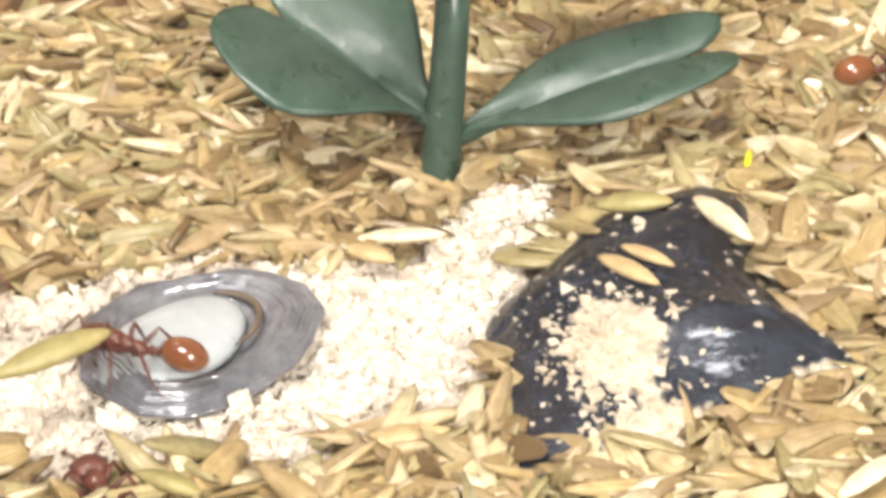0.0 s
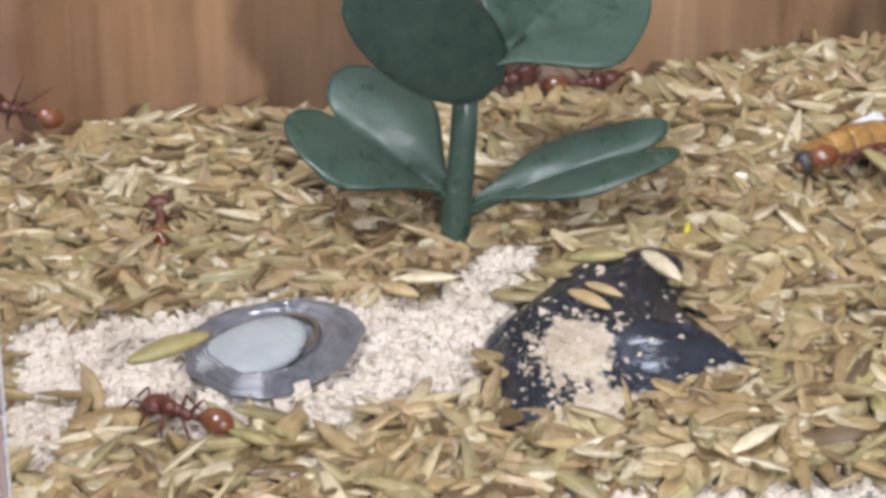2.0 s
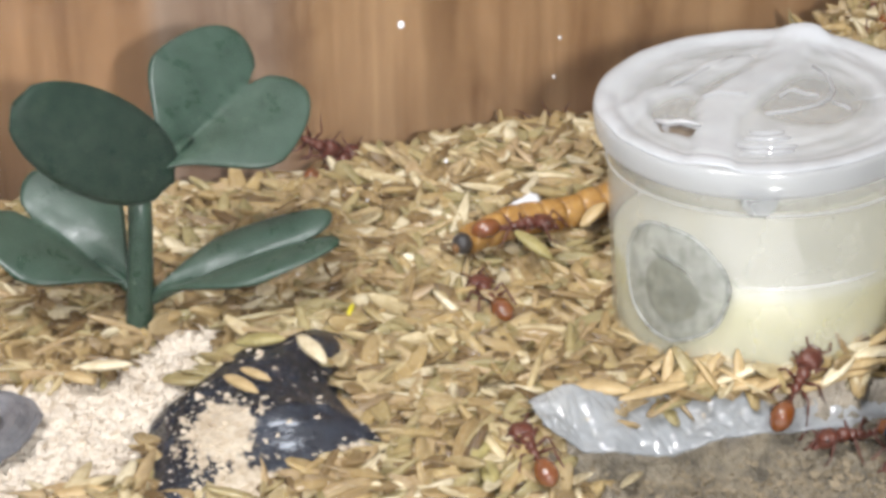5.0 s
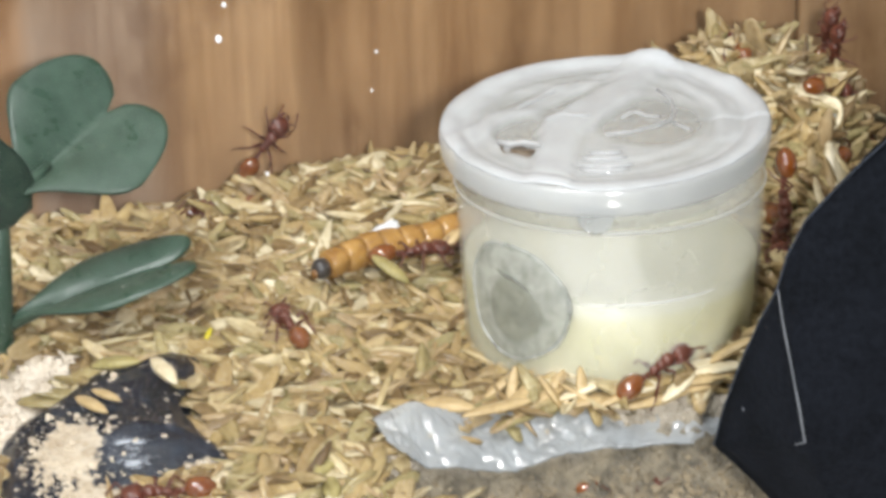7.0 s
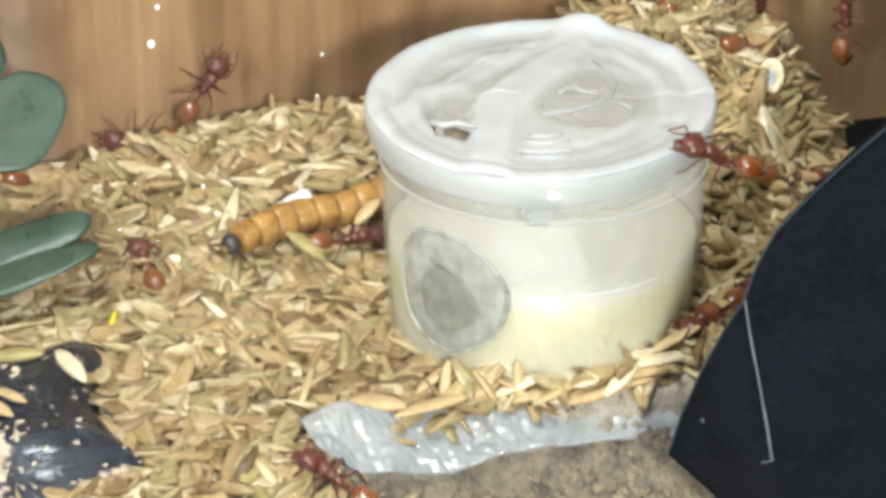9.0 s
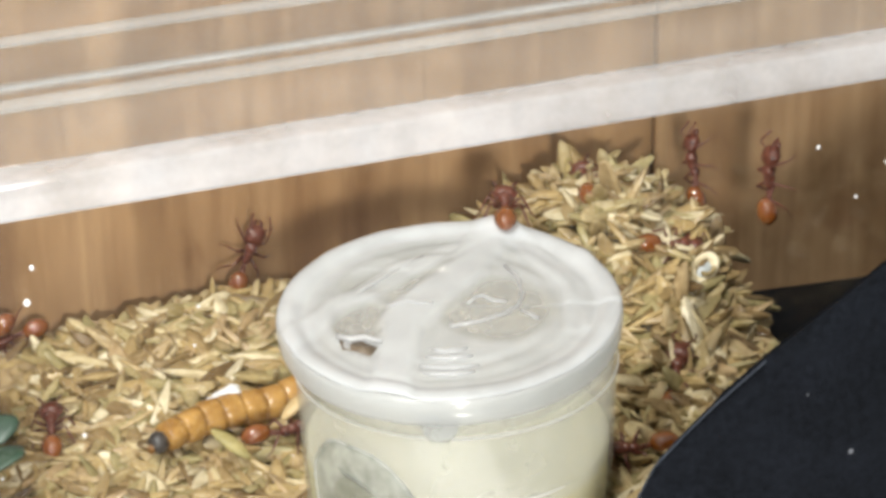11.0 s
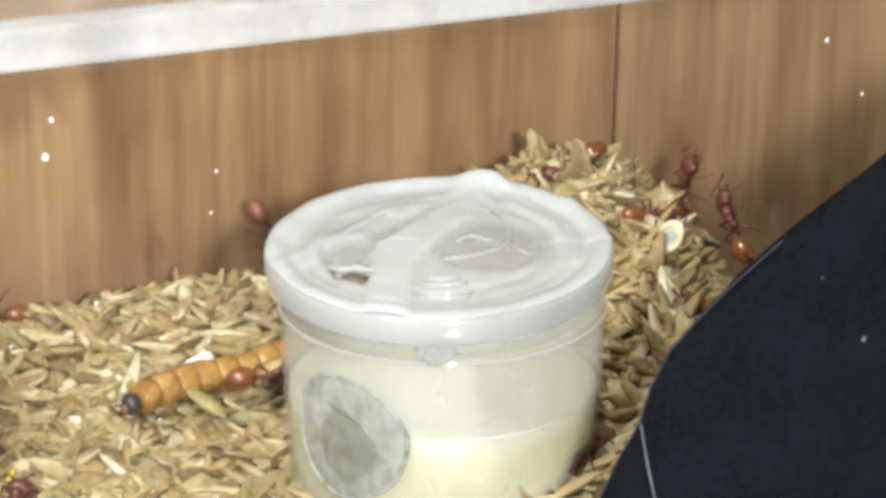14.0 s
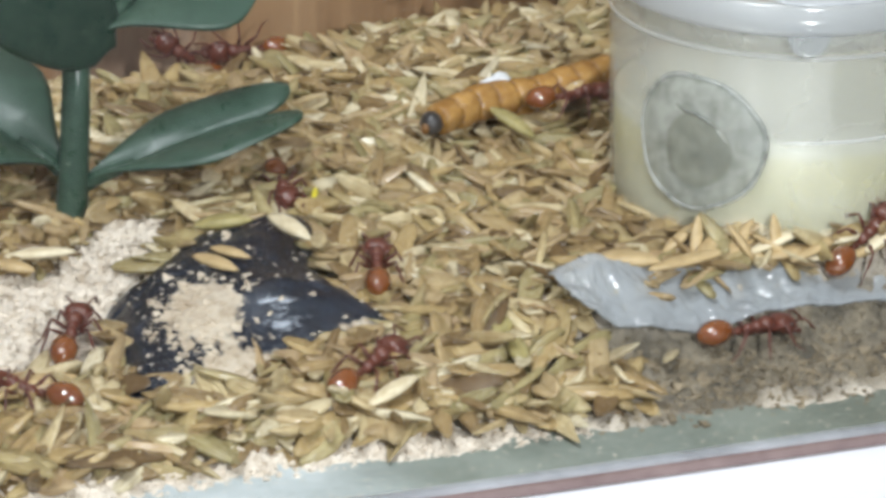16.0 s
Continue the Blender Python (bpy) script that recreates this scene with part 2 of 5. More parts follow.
def panel_material():
    """Milky plastic, whiter where thick, greyer where thin and where shade is painted in."""
    m, t, s, out = material("thin_milky_panel")
    at = t.nodes.new("ShaderNodeAttribute")
    at.attribute_name = "milk"
    c = ramp(t, at.outputs["Fac"], (0.0, (0.34, 0.345, 0.345)), (0.5, (0.44, 0.455, 0.465)), (1.0, (0.54, 0.56, 0.585)))
    c = mixed(t, 0.6, c, ramp(t, noise_tex(t, 170, 4), (0.3, (0.82, 0.82, 0.82)), (0.65, (1.03, 1.03, 1.03))), "MULTIPLY")
    t.links.new(c, s.inputs["Base Color"])
    s.inputs["Roughness"].default_value = 0.22
    clear = node(t, "ShaderNodeBsdfTransparent", Color=(0.97, 0.97, 0.95, 1))
    mix = t.nodes.new("ShaderNodeMixShader")
    t.links.new(ramp(t, at.outputs["Fac"], (0.0, (0.55, 0.55, 0.55)), (0.5, (0.36, 0.36, 0.36)), (1.0, (0.12, 0.12, 0.12))), mix.inputs[0])
    t.links.new(s.outputs[0], mix.inputs[1])
    t.links.new(clear.outputs[0], mix.inputs[2])
    t.links.new(mix.outputs[0], out.inputs[0])
    bump(t, s, noise_tex(t, 300, 3), 0.2, 0.03)
    return m


def jelly_material():
    """Pale jelly, whiter near the bottom, yellow above."""
    m, t, s, out = material("yellow_jelly")
    axis = t.nodes.new("ShaderNodeSeparateXYZ")
    t.links.new(coords(t), axis.inputs[0])
    span = node(t, "ShaderNodeMapRange")
    for key, value in ((1, 0.0), (2, 0.014)):
        span.inputs[key].default_value = value
    t.links.new(axis.outputs[2], span.inputs[0])
    c = ramp(t, span.outputs[0], (0.08, (0.60, 0.63, 0.50)), (0.4, (0.61, 0.61, 0.40)), (0.75, (0.62, 0.585, 0.27)), (0.92, (0.66, 0.63, 0.34)), (0.97, (0.74, 0.74, 0.60)))
    c = mixed(t, 0.7, c, ramp(t, noise_tex(t, 110, 4), (0.32, (0.84, 0.83, 0.72)), (0.68, (1.0, 1.0, 1.05))), "MULTIPLY")
    t.links.new(c, s.inputs["Base Color"])
    s.inputs["Roughness"].default_value = 0.35
    back = t.nodes.new("ShaderNodeBsdfTranslucent")
    t.links.new(c, back.inputs[0])
    mix = t.nodes.new("ShaderNodeMixShader")
    mix.inputs[0].default_value = 0.35
    t.links.new(s.outputs[0], mix.inputs[1])
    t.links.new(back.outputs[0], mix.inputs[2])
    t.links.new(mix.outputs[0], out.inputs[0])
    return m


HUSK, SAND, WOOD, MUSSEL = husk_material(), sand_material(), wood_material(), shell_material()
LEAF = leaf_material("green_plastic", 0.72, 0.40)
# Darker copy of the leaf plastic: a shaded underside put into colour.
LEAF_SHADED = leaf_material("shaded_green_plastic", 0.46, 0.12)
PANE = clear_material("clear_acrylic", (0.985, 0.99, 0.985))
# Milky white and strong blotches stand in for glow and glints on the rims.
EDGE = milky_material("polished_acrylic_edge", (0.90, 0.94, 1.0), 0.62, 0.07, 0.4)
TABLE = mottled("white_table", (0.74, 0.75, 0.78), (0.83, 0.84, 0.86), 0.2, 0.5)
PLATE = plate_material()
MAUVE = mottled("mauve_edge", (0.15, 0.10, 0.095), (0.29, 0.215, 0.20), 1.0, 0.12)
FELT = felt_material()
FELT_EDGE = mottled("felt_edge_highlight", (0.008, 0.011, 0.017), (0.032, 0.04, 0.055), 4.0, 1.0)
LINE = mottled("pale_crease", (0.04, 0.045, 0.05), (0.15, 0.16, 0.175), 5.0, 0.9)
CUP = milky_material("translucent_cup", (0.93, 0.935, 0.90), 0.71, 0.11, 0.08, glaze=0.07)
MOULD = milky_material("white_moulding", (0.96, 0.97, 0.97), 0.45, 0.12, 0.03)
TAB = milky_material("thin_lid_tab", (0.70, 0.73, 0.76), 0.66, 0.12, 0.1)
PANEL = panel_material()
RIDGE = milky_material("clear_ridge", (0.86, 0.88, 0.90), 0.76, 0.10, 0.2)
LID = milky_material("milky_lid", (0.88, 0.90, 0.93), 0.50, 0.16, 0.06, scatter=0.5)
LID_LINE = milky_material("lid_moulding", (0.72, 0.735, 0.76), 0.3, 0.12, 0.05)
HAZE = milky_material("hazy_clear_lid", (0.86, 0.84, 0.80), 0.84, 0.1, 0.3)
JELLY = jelly_material()
DISC = milky_material("grey_mesh", (0.78, 0.82, 0.78), 0.60, 0.32, 0.5, 700, 0.8, 520)
DISC_CORE = milky_material("olive_mesh", (0.76, 0.78, 0.60), 0.86, 0.4, 0.4, 700, 0.7, 420)
COTTON = mottled("white_cotton", (0.52, 0.54, 0.56), (0.74, 0.75, 0.77), 3.0, 0.8, 0.02)
FILM = milky_material("crumpled_film", (0.68, 0.72, 0.76), 0.42, 0.12, 0.3, 330, 0.6)
DISH = mottled("grey_shell", (0.075, 0.08, 0.095), (0.32, 0.325, 0.35), 3.4, 0.17, 0.06, Metallic=0.4)
PULP = mottled("white_pulp", (0.30, 0.335, 0.345), (0.47, 0.50, 0.51), 2.2, 0.35, 0.02)
WORM = mottled("mealworm_skin", (0.20, 0.085, 0.018), (0.54, 0.32, 0.10), 4.5, 0.22, 0.03)
WORM_SEAM = mottled("mealworm_seam", (0.14, 0.06, 0.015), (0.34, 0.18, 0.05), 5.0, 0.4)
SHELL_GRIT = mottled("tan_grit", (0.40, 0.31, 0.21), (0.74, 0.66, 0.53), 5.0, 0.8)
DIRT = mottled("brown_dirt", (0.06, 0.048, 0.03), (0.36, 0.29, 0.19), 2.5, 0.8)
DARK = mottled("dark_horn", (0.02, 0.018, 0.018), (0.07, 0.065, 0.065), 4.0, 0.3)
DARK_STAIN = mottled("brown_stain", (0.07, 0.05, 0.035), (0.18, 0.135, 0.09), 6.0, 0.5)
DISC_EDGE = milky_material("pale_disc_rim", (0.88, 0.92, 0.90), 0.62, 0.2, 0.5, 700, 0.8, 700)
SCAR = milky_material("grey_scar", (0.38, 0.40, 0.38), 0.68, 0.4, 0.3)
PALE_HUSK = single_husk_material("pale_husk", (0.50, 0.40, 0.22), (0.86, 0.78, 0.58))
TAN_HUSK = single_husk_material("tan_husk", (0.36, 0.25, 0.115), (0.62, 0.47, 0.25))
GREEN_HUSK = single_husk_material("olive_husk", (0.22, 0.19, 0.07), (0.45, 0.38, 0.16))
YELLOW = single_husk_material("yellow_scrap", (0.60, 0.50, 0.02), (0.80, 0.70, 0.05))
SPECK = mottled("white_dust", (0.45, 0.45, 0.45), (0.70, 0.70, 0.70), 8.0, 0.6)
ANT_BODY = mottled("ant_thorax", (0.06, 0.018, 0.012), (0.16, 0.050, 0.030), 8.0, 0.28, 0.01)
ANT_GASTER = mottled("ant_gaster", (0.10, 0.026, 0.006), (0.25, 0.075, 0.013), 4.0, 0.12, Coat_Weight=1.0, Coat_Roughness=0.1, Specular_IOR_Level=0.8)
ANT_LEG = mottled("ant_leg", (0.06, 0.018, 0.012), (0.13, 0.034, 0.02), 8.0, 0.45)


# ---- mesh helpers, all in centimetres ----
def mesh_of(name, bm, mat, smooth=True):
    me = bpy.data.meshes.new(name)
    bmesh.ops.scale(bm, vec=(CM, CM, CM), verts=bm.verts)
    bmesh.ops.recalc_face_normals(bm, faces=bm.faces)
    bm.to_mesh(me)
    bm.free()
    me.materials.append(mat)
    if smooth:
        me.shade_smooth()
    return me


def part(name, bm, mat, parent=None, label="", smooth=True, at=None):
    ob = new(name, mesh_of(name, bm, mat, smooth))
    if parent:
        ob.parent = parent
    if at is not None:
        ob.matrix_basis = at
    return tagged(ob, label)


def thing(name, label, category, at=None, group=""):
    ob = new(name)
    ob.empty_display_size = 0.005
    if at is not None:
        ob.matrix_basis = at
    return tagged(ob, label, category, group)


def spot(x, y, z, rx=0, ry=0, rz=0):
    return pose(x * CM, y * CM, z * CM, rx, ry, rz)


def box(bm, lo, hi, bevel=0.0):
    m = Matrix.Translation((Vector(lo) + Vector(hi)) / 2) @ Matrix.Diagonal((*(Vector(hi) - Vector(lo)), 1))
    made = bmesh.ops.create_cube(bm, size=1, matrix=m)["verts"]
    if bevel:
        edges = {e for v in made for e in v.link_edges}
        bmesh.ops.bevel(bm, geom=list(edges), offset=bevel, segments=2, affect="EDGES", profile=0.5)
    return bm


def lathe(rows, sides=64, squash=(1, 1), bm=None, wobble=None, closed=False):
    """Turn rows of (radius, height) round z; radius 0 closes an end."""
    bm = bm or bmesh.new()
    rings = []
    for r, z in rows:
        if r == 0:
            rings.append([bm.verts.new((0, 0, z))])
            continue
        ring = []
        for k in range(sides):
            a = 2 * math.pi * k / sides
            w = wobble(a, r, z) if wobble else 0
            ring.append(bm.verts.new(((r + w) * math.cos(a) * squash[0], (r + w) * math.sin(a) * squash[1], z)))
        rings.append(ring)
    for a, b in zip(rings, rings[1:] + (rings[:1] if closed else [])):
        for k in range(sides):
            n = (k + 1) % sides
            quad = [a[k % len(a)], a[n % len(a)], b[n % len(b)], b[k % len(b)]]
            face = list(dict.fromkeys(quad))
            if len(face) > 2:
                bm.faces.new(face)
    return bm


def tube(points, radii, sides=10, bm=None):
    """A round rod through points, closed at both ends."""
    bm = bm or bmesh.new()
    pts = [Vector(p) for p in points]
    rings, side = [], Vector((0.3, 0.5, 0.8))
    for k, p in enumerate(pts):
        along = (pts[min(k + 1, len(pts) - 1)] - pts[max(k - 1, 0)]).normalized()
        side = (side - along * side.dot(along)).normalized()
        over = along.cross(side)
        r = radii[k] if isinstance(radii, (list, tuple)) else radii
        rings.append([bm.verts.new(p + (side * math.cos(a) + over * math.sin(a)) * r) for a in (2 * math.pi * n / sides for n in range(sides))])
    for a, b in zip(rings, rings[1:]):
        for k in range(sides):
            n = (k + 1) % sides
            bm.faces.new((a[k], a[n], b[n], b[k]))
    bm.faces.new(rings[0][::-1])
    bm.faces.new(rings[-1])
    return bm


def ball(centre, radii, turn=None, segments=20, rings=14, bm=None):
    bm = bm or bmesh.new()
    m = Matrix.Translation(centre) @ (turn or Matrix()) @ Matrix.Diagonal((*radii, 1))
    bmesh.ops.create_uvsphere(bm, u_segments=segments, v_segments=rings, radius=1, matrix=m)
    return bm


def sheet(us, vs, surface, thick, bm=None):
    """A thin solid sheet: surface(u, v) gives a point; thick is its depth."""
    bm = bm or bmesh.new()
    top = [[Vector(surface(u, v)) for v in vs] for u in us]
    nu, nv = len(us), len(vs)
    grids = []
    for side in (0.5, -0.5):
        grid = []
        for i in range(nu):
            row = []
            for j in range(nv):
                a = top[min(i + 1, nu - 1)][j] - top[max(i - 1, 0)][j]
                b = top[i][min(j + 1, nv - 1)] - top[i][max(j - 1, 0)]
                n = a.cross(b)
                n = n.normalized() if n.length > 1e-9 else Vector((0, 0, 1))
                row.append(bm.verts.new(top[i][j] + n * thick * side))
            grid.append(row)
        grids.append(grid)
    a, b = grids
    for i in range(nu - 1):
        for j in range(nv - 1):
            bm.faces.new((a[i][j], a[i + 1][j], a[i + 1][j + 1], a[i][j + 1]))
            bm.faces.new((b[i][j], b[i][j + 1], b[i + 1][j + 1], b[i + 1][j]))
    rim = [(i, 0) for i in range(nu)] + [(nu - 1, j) for j in range(1, nv)] + [(i, nv - 1) for i in range(nu - 2, -1, -1)] + [(0, j) for j in range(nv - 2, 0, -1)]
    for (i, j), (k, l) in zip(rim, rim[1:] + rim[:1]):
        bm.faces.new((a[i][j], b[i][j], b[k][l], a[k][l]))
    return bm


def steps(lo, hi, n):
    return [lo + (hi - lo) * k / n for k in range(n + 1)]


def smooth(a, b, x):
    x = min(max((x - a) / (b - a), 0), 1)
    return x * x * (3 - 2 * x)


# ---- the lie of the land, in centimetres ----
LEFT, RIGHT, FRONT, BACK, TOP = -13.4, 4.3, -3.5, 5.6, 7.05


def bell(x, y, cx, cy, rx, ry):
    return math.exp(-((x - cx) / rx) ** 2 - ((y - cy) / ry) ** 2)


def land(x, y):
    """Height of the husk bed."""
    z = 0.98 + 0.066 * x + 0.075 * y + 0.0014 * y * y + 0.0019 * x * y
    z += 1.68 * bell(x, y, 2.9, 3.5, 1.38, 2.0) + 0.55 * bell(x, y, 2.9, 0.3, 1.0, 1.6) + 0.25 * bell(x, y, 4.2, 2.4, 0.7, 1.8)
    z += 0.28 * bell(x, y, -2.6, 4.2, 2.6, 1.4) + 0.25 * bell(x, y, -0.9, -1.2, 0.9, 0.5)
    z += 0.26 * bell(x, y, -9.6, 5.2, 1.8, 1.5) - 0.20 * bell(x, y, -4.2, 5.2, 1.6, 1.3)
    z += 0.32 * bell(x, y, 0.9, -1.55, 1.2, 0.45) + 0.22 * bell(x, y, 1.75, -1.0, 0.6, 0.7)
    z -= 0.30 * smooth(-2.9, -2.2, x) * smooth(-1.75, -2.2, y)
    front = smooth(-1.9, -3.1, y)
    z = z * (1 - front) + 0.30 * front
    return max(z, 0.25)


PATCHES = ((-8.75, 0.3, 1.5, 1.2), (-7.2, 0.3, 1.05, 0.88), (-6.45, 1.2, 0.55, 0.6), (-10.55, 1.1, 0.7, 0.36), (-9.7, -0.5, 0.95, 0.45),
           (-8.75, -0.95, 0.5, 0.38), (-11.1, 0.8, 0.45, 0.85), (-11.0, -1.4, 0.4, 0.4), (-10.3, 0.3, 0.6, 0.5), (-7.5, -0.4, 0.85, 0.8), (-11.1, -0.6, 0.45, 0.9), (-8.35, -1.4, 0.38, 0.34), (-9.6, -1.05, 0.55, 0.4), (-6.1, 1.45, 0.5, 0.4))


def bare(x, y):
    """1 where the sand lies bare, 0 where husks cover it."""
    n = noise.noise((x * 1.7, y * 1.7, 0.3)) * 0.35 + noise.noise((x * 5, y * 5, 4.3)) * 0.2
    best = max(1.15 - ((x - cx) / rx) ** 2 - ((y - cy) / ry) ** 2 for cx, cy, rx, ry in PATCHES)
    edge = -2.85 + 0.012 * (x + 11) if x < -2.6 else -2.35 - 0.05 * x
    return max(smooth(0.0, 0.25, best + n), smooth(edge + 0.1, edge - 0.2, y + 0.4 * n))


# ---- setting ----
def build_setting():
    bm = box(bmesh.new(), (-60, -45, -4), (60, 30, 0), 0.3)
    tagged(part("table", bm, TABLE), "white table top under the acrylic box", "table", kind="structure")
    bm = box(bmesh.new(), (-45, 6.2, 0.004), (4.60, 7.7, 40), 0.03)
    box(bm, (4.66, 6.2, 0.004), (45, 7.7, 40), 0.03)
    box(bm, (4.50, 7.71, 0.004), (4.76, 7.9, 40), 0.01)
    tagged(part("backdrop_wall", bm, WOOD), "brown varnished wood panel with upright grain", "wood panel", kind="structure")


def build_box():
    tank = thing("acrylic_box", "clear acrylic ant box holding sand and husks", "terrarium")
    t = 0.3
    part("floor_plate", box(bmesh.new(), (LEFT - t, FRONT - t + 0.1, 0.13), (RIGHT + t, BACK + t, 0.16), 0.01), PLATE, tank, "grey-green clear floor")
    part("base_edge", box(bmesh.new(), (LEFT - t, FRONT - t - 0.02, 0.004), (RIGHT + t, FRONT - t + 0.09, 0.13), 0.03), MAUVE, tank, "mauve-brown glossy base edge")
    part("base_edge", box(bmesh.new(), (LEFT - t, FRONT - t - 0.03, 0.134), (RIGHT + t, FRONT - t + 0.09, 0.185), 0.015), EDGE, tank)
    for name, lo, hi in (("front_wall", (LEFT - t, FRONT - t, 0.19), (RIGHT + t, FRONT, TOP - 0.4)), ("back_wall", (LEFT - t, BACK, 0.164), (RIGHT + t, BACK + t, TOP - 0.4)),
                         ("side_wall", (LEFT - t, FRONT + 0.004, 0.164), (LEFT, BACK - 0.004, TOP - 0.4)), ("side_wall", (RIGHT, FRONT + 0.004, 0.164), (RIGHT + t, BACK - 0.004, TOP - 0.4))):
        bm = box(bmesh.new(), lo, hi, 0.02)
        for v in bm.verts:
            if v.co.z > 3:
                v.co.z += 0.0542 * (v.co.x + 1.77)
        ob = part(name, bm, PANE, tank, smooth=False)
        ob.visible_shadow = False
    part("corner_edge", box(bmesh.new(), (-11.40, FRONT - t - 0.03, 0.2), (-11.335, FRONT - t - 0.004, TOP - 1.0), 0.01), HAZE, tank)
    part("corner_edge", box(bmesh.new(), (-11.33, FRONT - t - 0.05, 0.2), (-11.285, FRONT - t - 0.004, TOP - 1.0), 0.01), MAUVE, tank)
    part("corner_edge", box(bmesh.new(), (-11.28, FRONT - t - 0.03, 0.2), (-11.25, FRONT - t - 0.004, TOP - 1.0), 0.01), EDGE, tank)
    part("corner_edge", box(bmesh.new(), (3.06, FRONT - t - 0.03, 0.2), (3.17, FRONT - t - 0.004, TOP - 0.15), 0.01), EDGE, tank)
    lid = thing("box_lid", "hazy clear lid with ridges on the box", "lid", spot(-1.77, 0, 6.90, 0, -3.1, 0))
    lo, hi = LEFT + 1.4, RIGHT + 2.2
    for name, y0, y1, z0, z1, mat in (("front_rim", FRONT - 0.35, FRONT + 0.05, -0.17, 0.18, EDGE), ("ridge", -2.36, -2.12, 0.19, 0.27, RIDGE), ("ridge", -1.75, -1.66, 0.19, 0.22, RIDGE), ("ridge", -0.62, -0.40, 0.19, 0.27, RIDGE), ("back_rim", BACK, BACK + 0.35, -0.17, 0.18, EDGE)):
        part(name, box(bmesh.new(), (lo, y0, z0), (hi, y1, z1), 0.05), mat, lid)
    pane = part("panel", box(bmesh.new(), (lo, FRONT + 0.06, 0.10), (hi, BACK - 0.01, 0.18), 0.02), HAZE, lid)
    pane.visible_shadow = False
    part("port_ring", lathe([(1.3, 0.19), (1.3, 0.34), (1.45, 0.34), (1.45, 0.19)], 64, closed=True), EDGE, lid, at=spot(0.9, 2.6, 0))


def sand_z(x, y):
    z = land(x, y) - 0.10
    z += 0.10 * noise.noise((x * 1.5, y * 1.5, 0)) + 0.09 * noise.noise((x * 4, y * 4, 2)) + 0.065 * noise.noise((x * 9, y * 9, 5)) + 0.04 * noise.noise((x * 21, y * 21, 7))
    z = max(z, 0.19)
    if y < -2.9:
        k = y + 0.16 * noise.noise((x * 1.3, 3.3, 0)) + 0.12 * noise.noise((x * 5, y * 5, 8))
        z = z * smooth(-3.2, -2.86, k) + 0.145 * (1 - smooth(-3.2, -2.86, k))
    return max(z, 0.145)


def build_sand():
    nx, ny = 560, 310
    xs, ys = np.linspace(LEFT + 0.02, RIGHT - 0.02, nx), np.linspace(FRONT + 0.25, BACK - 0.02, ny)
    verts = []
    for y in ys:
        for x in xs:
            verts.append((x * CM, y * CM, sand_z(x, y) * CM))
    faces = [(j * nx + i, j * nx + i + 1, (j + 1) * nx + i + 1, (j + 1) * nx + i) for j in range(ny - 1) for i in range(nx - 1)]
    me = bpy.data.meshes.new("sand")
    me.from_pydata(verts, [], faces)
    at = me.attributes.new("dirt", "FLOAT", "POINT")
    # The first term only turns the sand brown towards the right-hand wall.
    at.data.foreach_set("value", [max(smooth(1.3, 2.0, x / CM), 0.95 * smooth(-3.8, -2.2, x / CM + 0.6 * noise.noise((y * 90, x * 90, 1))) * smooth(-1.6, -2.1, y / CM) * smooth(-3.3, -2.8, y / CM + 0.4 * noise.noise((x * 150, y * 150, 7)))) for x, y, _ in verts])
    me.materials.append(SAND)
    me.shade_smooth()
    tagged(new("ground", me), "pale cream sand bed with fine grains and hollows", "sand", kind="structure")


